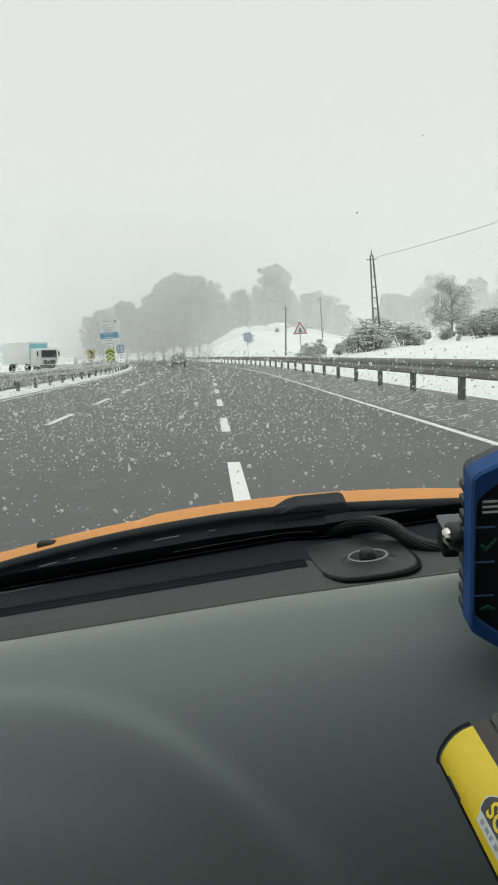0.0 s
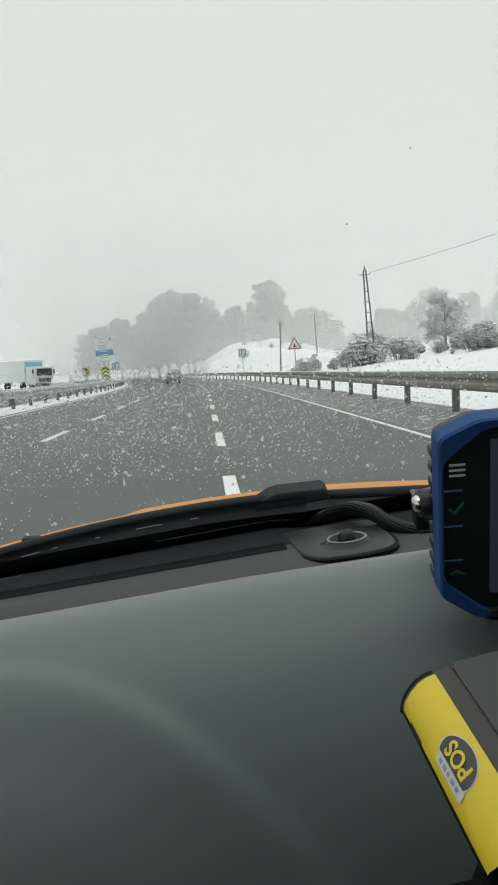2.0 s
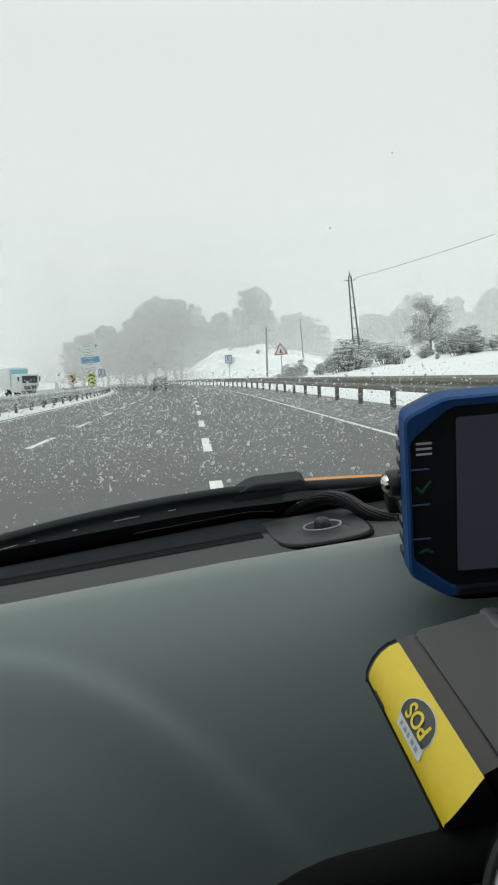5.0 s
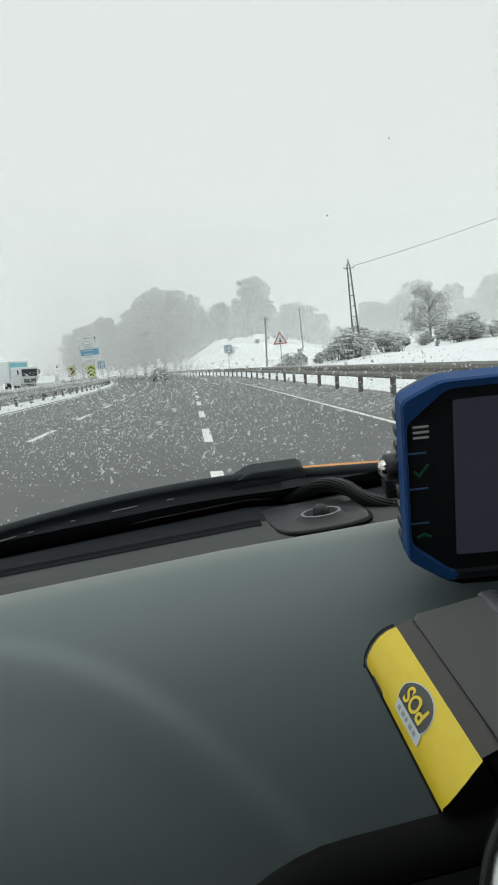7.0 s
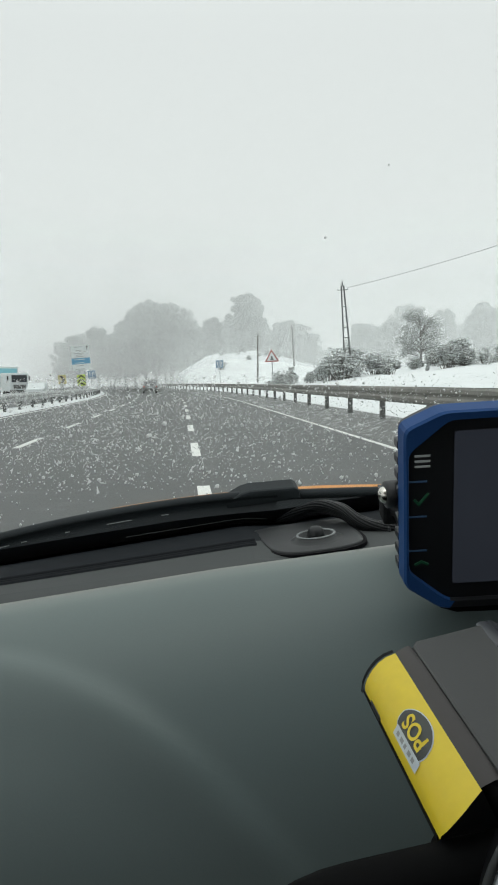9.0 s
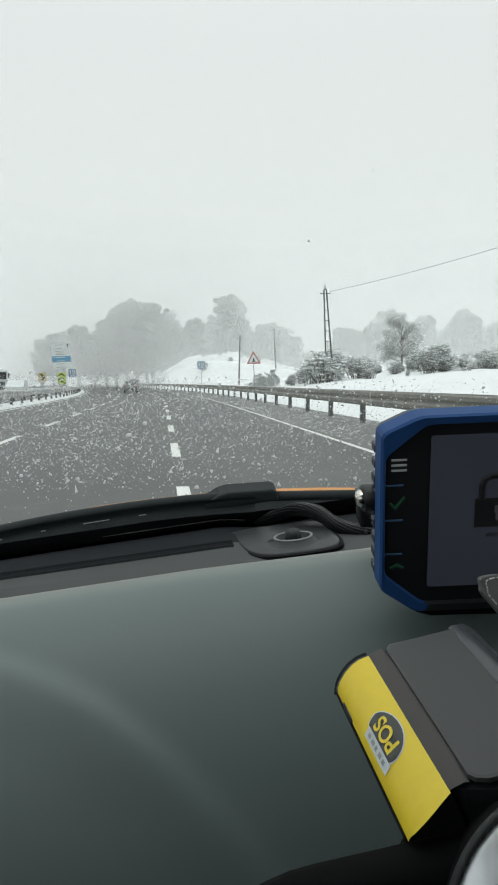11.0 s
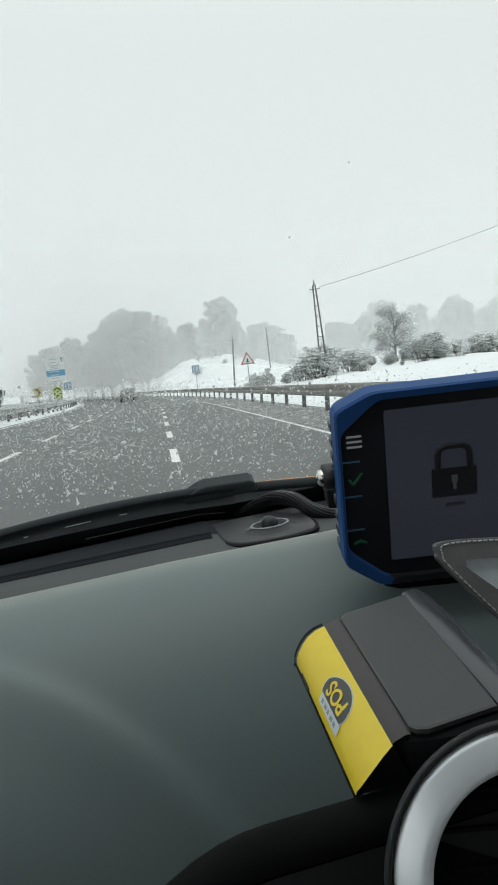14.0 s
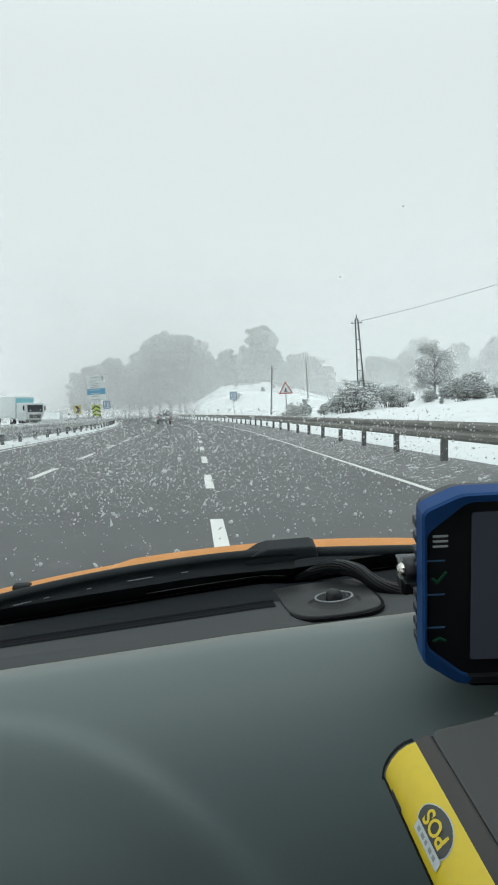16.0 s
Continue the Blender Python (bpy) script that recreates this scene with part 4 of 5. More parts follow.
wiper = tpart("wiper_arm", tubed([at_wiper(x, 0.004, -0.006) for x in span(-0.42, 0.10, 40)], 0.006, 8), M_RUBBER, smooth=True)
tpart("wiper_blade", sheet(lambda x, u: at_wiper(x, -0.008 + 0.006 * math.sin(3 * u), -0.006 - 0.017 * u), span(-0.42, 0.11, 60), span(0, 1, 5)), M_RUBBER, wiper, smooth=True)
# short pale dashes along the blade
for a, b in ((-0.205, -0.185), (-0.172, -0.166), (-0.125, -0.12), (-0.08, -0.052), (-0.02, -0.012)):
    tpart("pale_dash", tubed([at_wiper(x, -0.0085, -0.0145) for x in span(a, b, 5)], 0.0005, 5), M_PALE_EDGE, wiper)
tpart("chrome_edge", tubed([on_glass(x, 0.033, -0.005) for x in span(-0.06, 0.10, 12)], 0.0006, 5), M_PALE_EDGE, wiper)
cap = [(0.0, 0.0), (0.018, 0.010), (0.028, 0.0125), (0.078, 0.0130), (0.083, 0.010), (0.085, -0.001), (0.0, -0.008)]
CAP = axes((0.052, 0.806, 1.4395), (1, 0, 0.05), (0, -0.25, 1))
tpart("wiper_joint_cap", slab(cap[::-1], 0.026, CAP, 0.003), M_RUBBER, wiper)
tpart("wiper_arm_right", tubed([(x, 0.80, 1.439 - 0.06 * (x - 0.2) ** 2) for x in span(0.13, 0.9, 30)], 0.006, 8), M_RUBBER, wiper, smooth=True)

# cabin behind the windscreen, unseen: lining, pillars, doors, seats, floor; openings set the light inside
def roof(x, u):
    p = on_glass(x, 0.80)
    return (x, p.y + (-2.2 - p.y) * u, p.z + 0.03 * math.sin(math.pi * min(u * 2, 1)) - 0.12 * u * u)


tpart("roof_lining", sheet(roof, span(-0.42, 1.02, 12), span(0, 1, 16)), M_LINER, smooth=True)
tpart("roof_panel", sheet(lambda x, u: tuple(Vector(roof(x, u)) + Vector((0, 0, 0.03))), span(-0.44, 1.04, 12), span(0, 1, 16)), M_HOOD, smooth=True)
for x in (-0.44, 1.04):
    xi = min(max(x, -0.42), 1.02)
    tpart("windscreen_pillar", tubed([tuple(on_glass(xi, s) + Vector((0.02 * (1 if x > 0 else -1), 0, 0))) for s in span(0, 0.80, 8)], 0.03, 8), M_LINER, smooth=True)
    door = tpart("door", boxed((x, -0.75, 0.91), (0.06, 2.9, 0.74), bevel=0.02), M_TRIM)
    tpart("outer_skin", boxed((x + (0.034 if x > 0 else -0.034), -0.68, 0.91), (0.010, 3.02, 0.72), bevel=0.004), M_HOOD, door, "orange painted outer panel")
    tpart("door_top_rail", boxed((x, -1.1, 1.86), (0.05, 2.3, 0.06), bevel=0.01), M_LINER, door)
    tpart("door_pillar", boxed((x, -1.0, 1.56), (0.05, 0.12, 0.56), bevel=0.01), M_LINER, door)
nose = tpart("nose", boxed((0.3, 1.36, 0.76), (1.50, 1.0, 0.60), bevel=0.06), M_HOOD)
tpart("front_bumper", boxed((0.3, 1.88, 0.62), (1.46, 0.12, 0.26), bevel=0.04), M_RUBBER, nose)
for wx in (-0.40, 1.00):
    for wy in (1.36, -1.55):
        wheel = tpart("wheel", turned([(0.20, -0.09), (0.29, -0.10), (0.32, -0.06), (0.32, 0.06), (0.29, 0.10), (0.20, 0.09)], pose(wx, wy, 0.59, 0, 90, 0), 28), M_TYRE, label="black rubber tyre", smooth=True)
        tpart("rim", turned([(0.001, -0.06), (0.19, -0.085), (0.205, 0.0), (0.19, 0.085), (0.001, 0.06)], pose(wx, wy, 0.59, 0, 90, 0), 20), M_POLE, wheel)
tpart("cabin_floor", boxed((0.3, -0.75, 0.53), (1.5, 3.0, 0.05)), M_SEAT)
gate = tpart("tailgate", boxed((0.3, -2.22, 0.93), (1.5, 0.06, 0.76), bevel=0.02), M_TRIM)
rear = tpart("rear_window", sheet(lambda x, z: (x, -2.22 + 0.1 * (z - 1.3), z), span(-0.42, 1.02, 8), span(1.30, 1.86, 4)), M_GLASS, gate)
tpart("parcel_shelf", boxed((0.3, -1.98, 1.42), (1.4, 0.4, 0.03), bevel=0.01), M_SEAT, gate)
rear.visible_shadow = False
# unseen panels added to keep light from the sides off the dash
for x in (-0.44, 1.04):
    tpart("side_light_block", boxed((x, -1.62, 1.63), (0.055, 1.15, 0.44), bevel=0.02), M_LINER)
for x in (-0.05, 0.65):
    seat = tpart("seat_cushion", boxed((x, -0.45, 0.85), (0.5, 0.5, 0.18), bevel=0.05), M_SEAT)
    tpart("seat_back", boxed((x, -0.78, 1.2), (0.48, 0.14, 0.62), bevel=0.05), M_SEAT, seat)
    tpart("headrest", boxed((x, -0.80, 1.62), (0.26, 0.09, 0.18), bevel=0.04), M_SEAT, seat)

# centre console: dark panel under the pad with a round silver-ringed air vent
def ridge(x):
    """Upper edge of the console that stands out under the pad."""
    return 1.3950 + 0.15 * min(x - 0.07, 0.08) - 8.1 * max(0.055 - x, 0) ** 2


def hood_over(x, u):
    """Black moulding that rolls over the console's upper edge: u from behind it (0) to its front lip (1)."""
    a = math.pi * u
    return (x, 0.236 + 0.012 * math.cos(a), ridge(x) - 0.010 + 0.010 * math.sin(a) - 0.03 * max(0.3 - u, 0))


def console(x, u):
    return (x, 0.2235 - 0.004 * math.sin(math.pi / 2 * min(u * 6, 1)) - 0.012 * u, ridge(x) - 0.0105 - 0.20 * u)


cons = tpart("centre_panel", sheet(console, span(-0.06, 0.62, 70), [0, 0.01, 0.03, 0.06, 0.1, 0.15, 0.22, 0.3, 0.4, 0.6, 1]), M_CONSOLE, smooth=True)
# near-black moulding and shelf also carry the shade of the gap
tpart("panel_moulding", sheet(hood_over, span(-0.06, 0.62, 70), span(0, 1, 14)), M_SHADED_BLACK, cons, smooth=True)
tpart("panel_shelf", sheet(lambda x, u: (x, 0.248 + 0.09 * u, ridge(x) - 0.019 - 0.14 * u), span(-0.06, 0.62, 70), span(0, 1, 6)), M_SHADED_BLACK, cons, smooth=True)
# round air vent; the neck is added to carry it out from the console
VENT = axes((0.1442, 0.2007, 1.3831), (1, -0.10, 0), (0, 0.2886, 1))
vent = tpart("air_vent", turned([(0.020, -0.060), (0.036, -0.050), (0.044, -0.030), (0.0505, -0.010), (0.0520, -0.004)], VENT, 64), M_SHADED_BLACK, smooth=True)
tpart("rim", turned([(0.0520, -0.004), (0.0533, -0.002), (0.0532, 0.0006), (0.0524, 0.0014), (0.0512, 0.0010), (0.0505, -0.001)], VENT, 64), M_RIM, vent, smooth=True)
tpart("neck", tubed([VENT @ Vector((0, 0, -0.02)), (0.139, 0.275, 1.343), (0.152, 0.34, 1.275), (0.175, 0.46, 1.16)], [0.044, 0.040, 0.034, 0.03], 28), M_SHADED_BLACK, vent, smooth=True)
tpart("silver_ring", turned([(0.0507, -0.008), (0.0506, -0.001), (0.0500, 0.0006), (0.0485, 0.0018), (0.0460, 0.0032), (0.0430, 0.0046), (0.0402, 0.0055), (0.0386, 0.0053), (0.0377, 0.0038), (0.0373, -0.010)], VENT, 96), M_SILVER, vent, "satin silver trim ring", smooth=True)
tpart("vent_well", turned([(0.0384, -0.006), (0.036, -0.030), (0.0005, -0.034)], VENT, 48), M_SLOT, vent)
for k in range(-2, 3):
    tpart("vane", boxed((0, 0.013 * k, -0.020), (2 * math.sqrt(0.035 ** 2 - (0.013 * k) ** 2), 0.0014, 0.010), VENT), M_SLOT, vent)

# ---- things on the dashboard ----
# tablet terminal in a blue bumper case; face towards the driver
N = Vector((0.119, 0.971, 0.2074)).normalized()
U = Vector((-0.0769, -0.1993, 0.9769))
U = (U - N * U.dot(N)).normalized()
R = N.cross(U)
TAB = INSIDE @ Matrix.Translation((0.2263, 0.4363, 1.4843)) @ Matrix((R, U, -N)).transposed().to_4x4()
W, H2 = 0.164, 0.141


def octagon(w, h, c, d, e):
    """Outline with cut corners: c wide, d high at the top and e high at the bottom."""
    a, b = w / 2, h / 2
    corner = [(-a, -b + e), (-a + c, -b), (a - c, -b), (a, -b + e), (a, b - d), (a - c, b), (-a + c, b), (-a, b - d)]
    out = []
    for k in range(8):
        p, q, n = (Vector(corner[(k + i) % 8]) for i in (-1, 0, 1))
        u, v = q + (p - q) * min(0.005 / (p - q).length, 0.42), q + (n - q) * min(0.005 / (n - q).length, 0.42)
        out += [tuple(u.lerp(q, t).lerp(q.lerp(v, t), t)) for t in (0, 0.33, 0.67, 1)]
    return out


tablet = thing("taxi_tablet", "black tablet in a chunky blue bumper case on a mount", "tablet", TAB)
part("back_shell", slab(octagon(W - 0.006, H2 - 0.008, 0.022, 0.010, 0.018)[::-1], 0.018, pose(0, 0, -0.030), 0.003), M_CASEBLACK, tablet)
# bumper frame: a ring round the face
bm = bmesh.new()
out, inn = octagon(W, H2, 0.025, 0.011, 0.018), octagon(W - 0.0085, H2 - 0.014, 0.026, 0.021, 0.022)
lay = [(out, -0.014), ([(0.992 * x, 0.992 * y) for x, y in out], 0.0015), ([(0.975 * x, 0.975 * y) for x, y in out], 0.0035), ([(1.01 * x, 1.01 * y) for x, y in inn], 0.0030), (inn, 0.0), (inn, -0.010)]
rings = [[bm.verts.new((x, y, z)) for x, y in o] for o, z in lay]
for a, b in zip(rings, rings[1:]):
    for k in range(len(a)):
        bm.faces.new((a[k], a[(k + 1) % len(a)], b[(k + 1) % len(a)], b[k]))
bumper = part("bumper_frame", bm, M_BLUECASE, tablet, "blue rubberised bumper frame, shade painted black along its lower edge")
# the lower edge is blackened to paint the shade it lies in
bumper.data.materials.append(M_CASEBLACK)
for p in bumper.data.polygons:
    if p.center.y < -0.055 and abs(p.center.x) < 0.05:
        p.material_index = 1
for sx in (-1, 1):
    for k in range(9):
        part("side_rib", boxed((sx * (W / 2 - 0.002), -0.044 + 0.011 * k, -0.020), (0.005, 0.006, 0.012), bevel=0.001), M_CASEBLACK, tablet)
face = part("face", slab(octagon(W - 0.008, H2 - 0.012, 0.026, 0.021, 0.022)[::-1], 0.006, pose(0, 0, -0.007)), M_CASEBLACK, tablet, "glossy black front")
screen = part("screen", slab(rounded(0.1045, 0.108, 0.002)[::-1], 0.0008, pose(0.0040, 0.0017, -0.001)), M_SCREEN, tablet, "dim grey screen showing a padlock")


def lay_box(name, x, y, w, h, material, turn=0.0, z=0.0004, parent=tablet):
    return part(name, boxed((0, 0, 0), (w, h, 0.0008), pose(x, y, z, 0, 0, turn)), material, parent)


for y in (0.0230, -0.0017, -0.0263):
    lay_box("divider_line", -0.0725, y, 0.0130, 0.0010, M_CASELINE)
for k in range(3):
    lay_box("menu_bar", -0.0690, 0.0405 - 0.0036 * k, 0.0100, 0.0013, M_ICONGREY)
lay_box("tick_mark", -0.0725, 0.0085, 0.0055, 0.0016, M_ICONGREEN, -48)
lay_box("tick_mark", -0.0685, 0.0105, 0.0105, 0.0016, M_ICONGREEN, 50)
lay_box("arrow_mark", -0.0715, -0.0355, 0.0055, 0.0016, M_ICONGREEN, 28)
lay_box("arrow_mark", -0.0675, -0.0355, 0.0055, 0.0016, M_ICONGREEN, -28)
# padlock sign on the screen
lay_box("padlock_body", -0.0031, 0.0009, 0.0305, 0.0205, M_ICONDARK, z=0.0)
lay_box("padlock_slot", -0.0031, 0.0034, 0.0040, 0.0050, M_ICONPALE, z=0.0008)
lay_box("padlock_slot", -0.0031, -0.0011, 0.0022, 0.0060, M_ICONPALE, z=0.0008)
part("padlock_bow", tubed([(-0.0031 + 0.0108 * x, 0.0104 + 0.0150 * y, 0.0002) for x, y in ((-1, 0), (-1, 0.7), (-0.85, 0.95), (-0.5, 1.08), (0.5, 1.08), (0.85, 0.95), (1, 0.7), (1, 0))], 0.0022, 6), M_ICONDARK, tablet)
lay_box("caption_bar", -0.0031, -0.0150, 0.0135, 0.0024, M_ICONDIM, z=0.0)
# ball mount and clamp behind it
part("mount_clamp", boxed((-0.070, -0.032, -0.095), (0.022, 0.024, 0.024), bevel=0.003), M_MATTE, tablet)
part("clamp_plate", boxed((-0.070, -0.0190, -0.095), (0.023, 0.0016, 0.025), bevel=0.0006), M_POSBEVEL, tablet)
part("mount_bolt", turned([(0.0002, 0.0055), (0.003, 0.0052), (0.0050, 0.004), (0.0060, 0.002), (0.0062, -0.004)], pose(-0.0885, 0.0057, -0.024, 0, -80, 0), 20), M_STEEL, tablet, "polished steel bolt head", smooth=True)
part("bolt_collar", turned([(0.0065, 0.002), (0.0095, 0.001), (0.0100, -0.012), (0.006, -0.014)], pose(-0.0880, 0.0057, -0.024, 0, -80, 0), 20), M_CASEBLACK, tablet, smooth=True)
part("dark_filler_block", boxed((0.010, -0.080, -0.052), (0.125, 0.050, 0.055), bevel=0.014), M_SHADED_BLACK, tablet, smooth=True)
part("mount_rod", tubed([(-0.070, -0.032, -0.09), (-0.06, -0.02, -0.05), (-0.05, 0.0, -0.02)], 0.008, 10), M_CASEBLACK, tablet, smooth=True)
part("mount_arm", tubed([(-0.03, -0.01, -0.05), (-0.01, -0.05, -0.07), (0.01, -0.085, -0.09)], 0.010, 10), M_CASEBLACK, tablet, smooth=True)
part("mount_foot", turned([(0.0005, 0.012), (0.020, 0.010), (0.030, 0.0), (0.030, -0.004)], pose(0.01, -0.085, -0.10, -74, 0, 0), 24), M_CASEBLACK, tablet, smooth=True)

# corrugated sleeve with the leads, from the windscreen's foot to the mount
sleeve = thing("cable_sleeve", "black ribbed cable bundle curving from the windscreen foot to the mount", "cable", INSIDE.copy())
path = [(0.115, 0.800, 1.405), (0.130, 0.775, 1.420), (0.150, 0.745, 1.4335), (0.168, 0.718, 1.4335), (0.184, 0.695, 1.424), (0.205, 0.680, 1.420), (0.235, 0.670, 1.421), (0.28, 0.665, 1.421)]


def smooth_path(ps, n=8):
    ps = [Vector(p) for p in ps]
    out = []
    for i in range(len(ps) - 1):
        p0, p1, p2, p3 = ps[max(i - 1, 0)], ps[i], ps[i + 1], ps[min(i + 2, len(ps) - 1)]
        for k in range(n):
            t = k / n
            out.append(0.5 * (2 * p1 + (p2 - p0) * t + (2 * p0 - 5 * p1 + 4 * p2 - p3) * t * t + (3 * p1 - p0 - 3 * p2 + p3) * t ** 3))
    return out + [ps[-1]]


core = smooth_path(path)
for k in range(19):
    a = 2 * math.pi * k / 18
    pts = []
    for i, p in enumerate(core):
        b = a + 0.05 * i
        o = Vector((0.0036 * math.cos(b), 0.0064 * math.cos(b), 0.0076 * math.sin(b))) if k < 18 else Vector((0, 0, 0))
        pts.append(p + o * (0.85 + 0.15 * math.sin(9 * i / len(core) + k)))
    part("lead", tubed(pts, 0.0016 if k < 18 else 0.006, 6), M_SLEEVE, sleeve, smooth=True)
part("cable_tie", tubed([(0.208 + 0.002 * math.cos(a), 0.679 + 0.0088 * math.cos(a), 1.420 + 0.0098 * math.sin(a)) for a in span(0, 2 * math.pi, 20)], 0.0018, 6), M_CASEBLACK, sleeve)

# card reader with a yellow stickered side
A_AX = Vector((0.0226, -0.988, -0.152)).normalized()
READER = INSIDE @ axes((0.104, 0.333, 1.433), A_AX, (0.95, 0.02, 0.20))
reader = thing("card_reader", "dark grey card reader with a yellow stickered side", "card reader", READER)
LEN = 0.100
# cross-section in the reader's y (across) and z; -z is up in its own axes, set by the sign below
SGN = 1 if (READER.to_3x3() @ Vector((0, 0, 1))).z > 0 else -1


def extruded(prof, x0, x1, inset=0.0, n=6):
    """A shell along the reader's length over the open profile (across, up), with its ends rounded over."""
    cols = [(x0, 1.0)] + [(x0 + (x1 - x0) * k / n, 0.0) for k in range(1, n)] + [(x1, 1.0)]
    return sheet(lambda c, q: (c[0], q[0], SGN * (q[1] - inset * c[1])), cols, prof)


yellow_prof = [(-0.0185, -0.0165), (-0.0180, -0.0135), (-0.0165, -0.0105), (-0.0135, -0.0065), (-0.0095, -0.0030), (-0.005, -0.0008), (0.0, 0.0)]
def near_end(i):
    """The sticker's slanting near end: it bulges between its upper and lower corners."""
    return 0.0970 + 0.0048 * math.sin(math.pi * (i / (len(yellow_prof) - 1)) ** 1.3)


part("yellow_side", sheet(lambda f, i: (f * near_end(i), yellow_prof[i][0], SGN * yellow_prof[i][1]), span(0, 1, 10), list(range(len(yellow_prof)))), M_YELLOW, reader, "glossy yellow sticker round the edge", smooth=True)
part("near_cap", sheet(lambda f, i: ((near_end(i) - 0.0006) * (1 - f) + 0.099 * f, yellow_prof[i][0] * (1 - f) + 0.004 * f + 0.0004, SGN * (yellow_prof[i][1] * (1 - f) - 0.016 * f - 0.0004)), span(0, 1, 5), list(range(len(yellow_prof)))), M_MATTE, reader, "dark rounded end", smooth=True)
part("lower_shell", extruded([(-0.0140, -0.0260), (-0.0180, -0.0225), (-0.0192, -0.0185), (-0.0188, -0.0163)], -0.005, 0.095, n=10), M_MATTE, reader, smooth=True)
part("far_cap", extruded([(-0.0200, -0.0180)] + [(y - 0.0006, z + 0.0003) for y, z in yellow_prof], -0.0030, -0.0004), M_MATTE, reader, smooth=True)
part("border", extruded([(0.0, 0.0), (0.002, 0.0008), (0.0065, 0.0020), (0.0085, 0.0016)], -0.002, LEN - 0.005, 0.001), M_POSBORDER, reader, smooth=True)
part("top_face", slab([(0.002, 0.0085), (LEN - 0.007, 0.0085), (LEN - 0.004, 0.0105), (LEN - 0.002, 0.0150), (LEN - 0.002, 0.044), (-0.002, 0.050), (-0.002, 0.0115)] if SGN > 0 else [(-0.002, 0.0115), (-0.002, 0.050), (LEN - 0.002, 0.044), (LEN - 0.002, 0.0150), (LEN - 0.004, 0.0105), (LEN - 0.007, 0.0085), (0.002, 0.0085)], 0.0022 * SGN, pose(0, 0, 0.0006 * SGN), 0.0016), M_POSGREY, reader)
part("bevel", extruded([(0.0445, 0.0030), (0.047, 0.0040), (0.053, 0.0030), (0.059, -0.0020), (0.061, -0.008)], -0.004, LEN, 0.001), M_POSBEVEL, reader, smooth=True)
def plate_outline(ps):
    return ps if SGN > 0 else ps[::-1]


part("body", slab(plate_outline([(-0.004, 0.001), (LEN - 0.008, 0.001), (LEN - 0.003, 0.006), (LEN + 0.001, 0.018), (LEN + 0.003, 0.030), (LEN + 0.003, 0.058), (-0.006, 0.058)]), 0.014 * SGN, pose(0, 0, -0.0145 * SGN), 0.005), M_MATTE, reader)
part("clip", boxed((0.018, -0.0170, -0.0175 * SGN), (0.016, 0.004, 0.007), bevel=0.002), M_CASEBLACK, reader)
# holder under it, resting on the console
part("holder", boxed((0.022, 0.034, -0.040 * SGN), (0.035, 0.040, 0.055), bevel=0.006), M_CASEBLACK, reader)


def side_point(x, w, out=0.0006):
    """A point on the yellow side: w metres down from its upper edge."""
    acc, prev = 0.0, yellow_prof[-1]
    for q in reversed(yellow_prof[:-1]):
        l = math.hypot(q[0] - prev[0], q[1] - prev[1])
        if acc + l >= w or q is yellow_prof[0]:
            f = (w - acc) / l
            y, z = prev[0] + (q[0] - prev[0]) * f, prev[1] + (q[1] - prev[1]) * f
            nx, nz = (q[1] - prev[1]) / l, -(q[0] - prev[0]) / l
            return Vector((x, y + nx * out, SGN * (z + nz * out)))
        acc, prev = acc + l, q


def on_side(name, outline, material, out, label=""):
    """A thin sticker that follows the yellow side; outline as (along, down)."""
    bm = bmesh.new()
    f = bm.faces.new([bm.verts.new((x, w, 0)) for x, w in outline])
    bmesh.ops.triangulate(bm, faces=[f])
    bmesh.ops.subdivide_edges(bm, edges=list(bm.edges), cuts=3, use_grid_fill=True)
    for v in bm.verts:
        v.co = side_point(v.co.x, v.co.y, out)
    return part(name, bm, material, reader, label)


def disc(cx, cy, rx, ry, n=28):
    return [(cx + rx * math.cos(2 * math.pi * k / n), cy + ry * math.sin(2 * math.pi * k / n)) for k in range(n)]


on_side("label_rim", disc(0.054, 0.0122, 0.0152, 0.0090), M_LABELWHITE, 0.0002)
on_side("label_disc", disc(0.054, 0.0122, 0.0145, 0.0084), M_LABELDARK, 0.00035, "round dark label with yellow letters")
on_side("label_tag", [(0.042, 0.0160), (0.069, 0.0160), (0.069, 0.0208), (0.042, 0.0208)], M_LABELWHITE, 0.0005, "white tag with unreadable print")
for k, l in enumerate((0.0026, 0.0032, 0.0022, 0.0030, 0.0026)):
    on_side("tag_bar", [(0.0448 + 0.0044 * k, 0.0174), (0.0448 + 0.0044 * k + l, 0.0174), (0.0448 + 0.0044 * k + l, 0.0194), (0.0448 + 0.0044 * k, 0.0194)], M_POLE, 0.0007)
font = bpy.data.curves.new("letters", "FONT")
font.body, font.size, font.align_x, font.align_y, font.offset = "POS", 0.0125, "CENTER", "CENTER", 0.0003
tmp = new("letters_tmp", font)
dg = bpy.context.evaluated_depsgraph_get()
me = bpy.data.meshes.new_from_object(tmp.evaluated_get(dg))
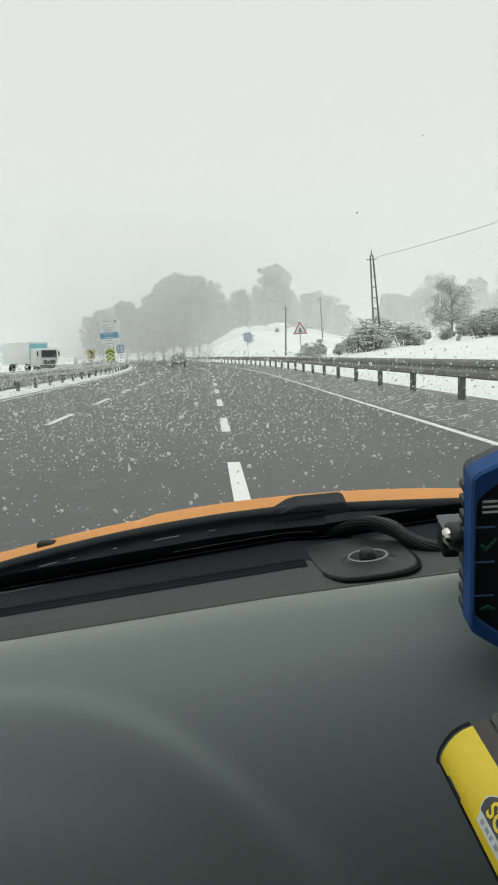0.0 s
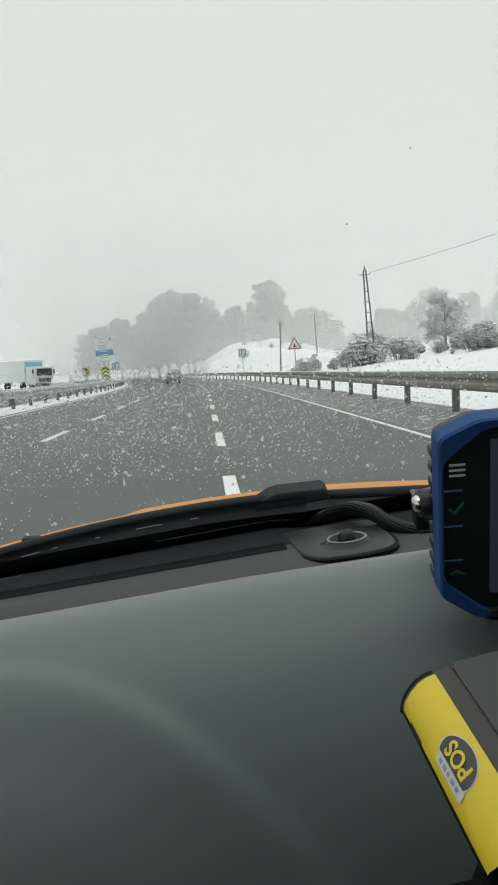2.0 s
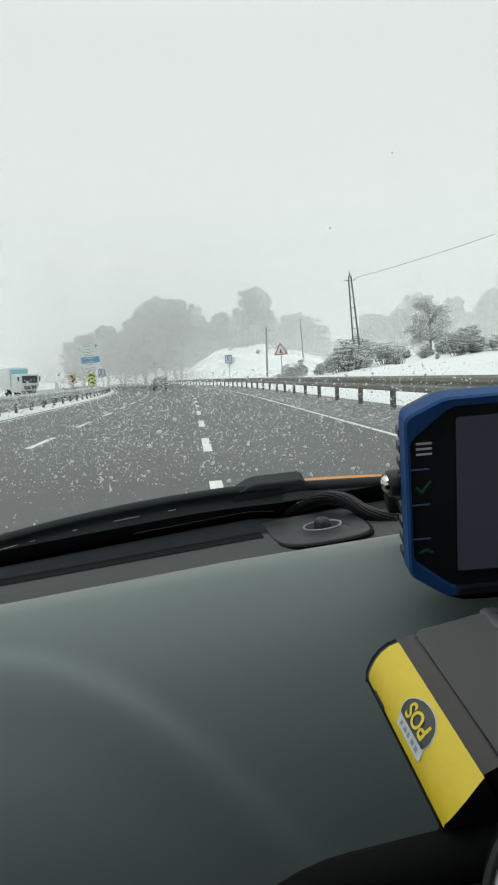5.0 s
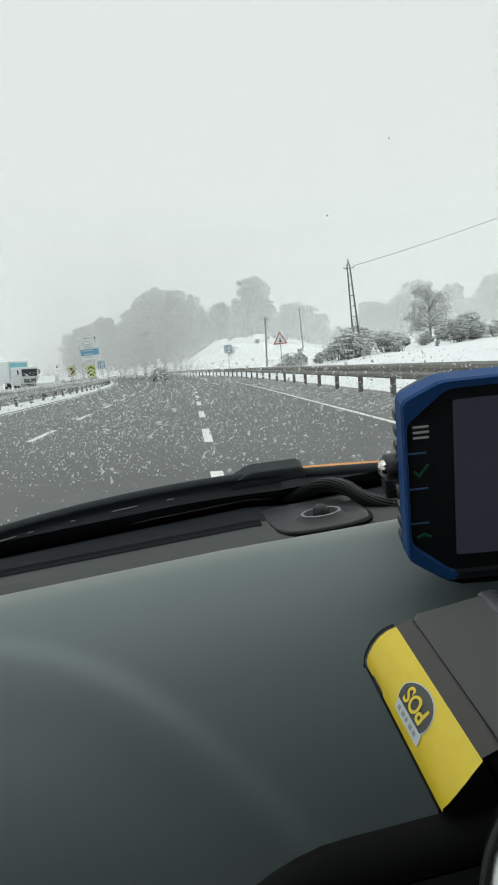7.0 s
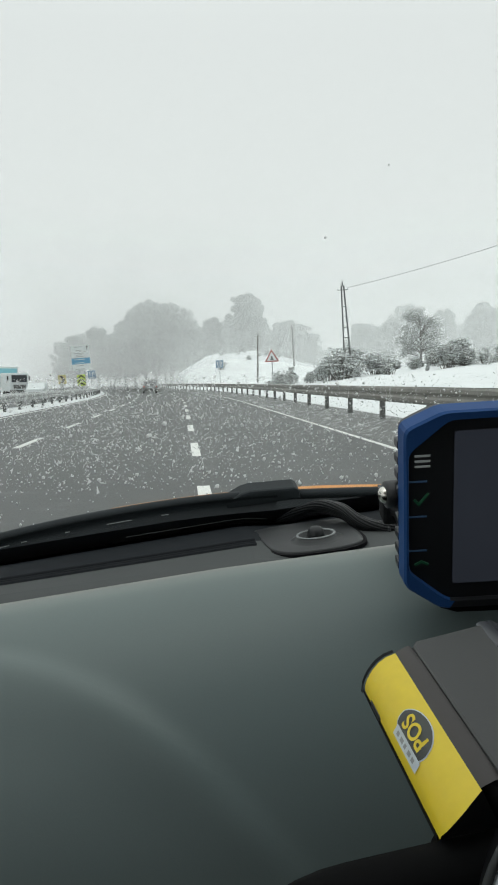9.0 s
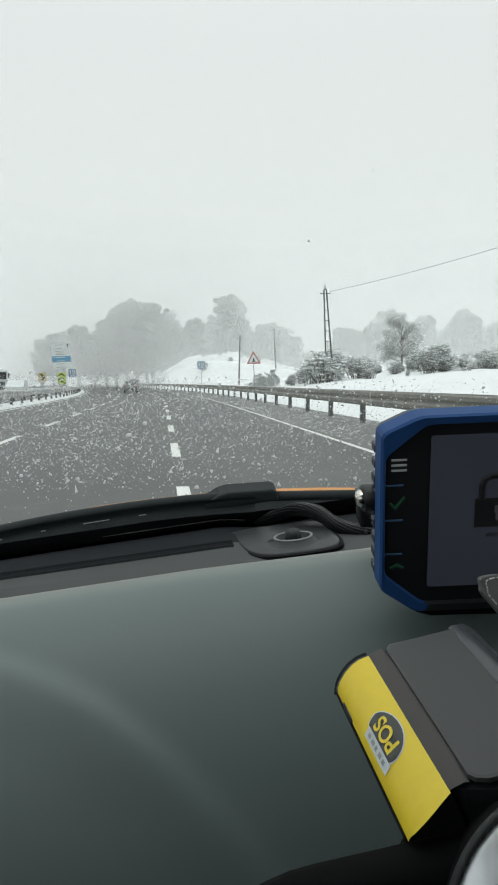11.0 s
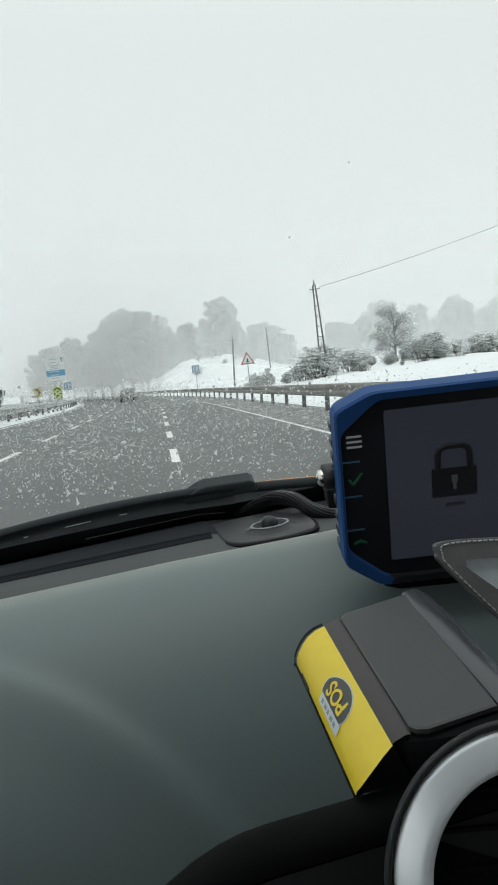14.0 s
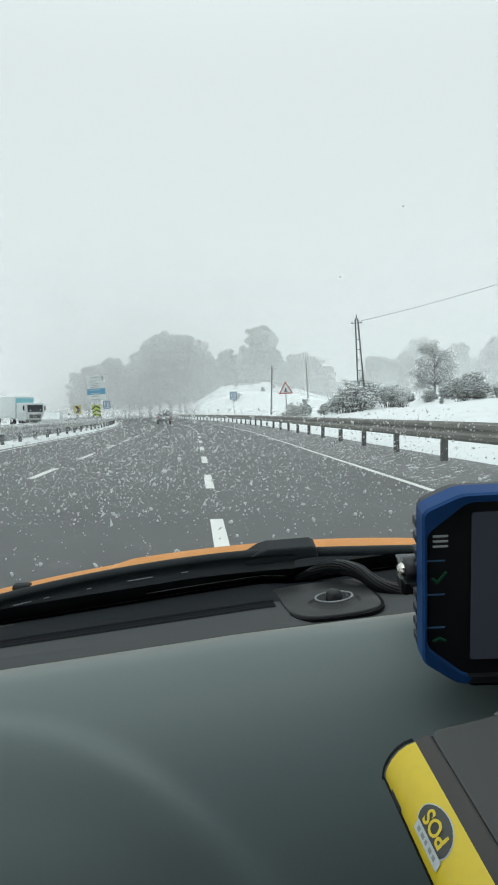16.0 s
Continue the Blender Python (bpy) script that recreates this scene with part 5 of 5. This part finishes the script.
bpy.data.objects.remove(tmp)
bm = bmesh.new()
bm.from_mesh(me)
bmesh.ops.triangulate(bm, faces=list(bm.faces))
for v in bm.verts:
    x, y = v.co.x, v.co.y
    v.co = side_point(0.054 - x * 0.9, 0.0108 + y * 0.8, 0.0006)
part("letters", bm, M_YELLOW, reader)

# stitched leather flap standing in front of the tablet
FLAP = INSIDE @ axes((0.2145, 0.372, 1.4295), (1, 0.1, -0.10), (0.1, 0.25, 1))
flap = thing("leather_flap", "grey leather triangular flap with pale stitching in front of the tablet", "leather strap", FLAP)
tri_out = [(-0.035, 0.022), (-0.029, 0.029), (0.03, 0.031), (0.075, 0.031), (0.075, -0.055), (0.02, -0.030), (-0.028, 0.012)]
bm = bmesh.new()
tri_in = [(-0.016, 0.015), (-0.013, 0.018), (0.03, 0.019), (0.06, 0.019), (0.06, -0.034), (0.022, -0.012), (-0.013, 0.011)]
tri_out, tri_in = smooth_loop(tri_out, 4), smooth_loop(tri_in, 4)
rings = [[bm.verts.new((x, y, z)) for x, y in o] for o, z in ((tri_out, -0.0006), (tri_out, 0.0010), ([(0.98 * x, 0.98 * y) for x, y in tri_out], 0.0024), (tri_in, 0.0028), (tri_in, -0.002))]
for a, b in zip(rings, rings[1:]):
    for k in range(28):
        bm.faces.new((a[k], a[(k + 1) % 28], b[(k + 1) % 28], b[k]))
part("leather", bm, M_LEATHER, flap)
loop = [Vector((0.925 * x + 0.001, 0.925 * y + 0.0006, 0.0029)) for x, y in tri_out]
for a, b in zip(loop, loop[1:] + loop[:1]):
    n = max(int((b - a).length / 0.0035), 1)
    for k in range(n):
        part("stitch", tubed([a.lerp(b, (k + 0.15) / n), a.lerp(b, (k + 0.8) / n)], 0.0005, 4), M_STITCH, flap)
part("inner_panel", slab([(x, y) for x, y in tri_in][::-1], 0.002, pose(0, 0, -0.004)), M_LABELWHITE, flap)
part("stem", boxed((0.05, -0.045, -0.012), (0.03, 0.06, 0.012), bevel=0.003), M_CASEBLACK, flap)
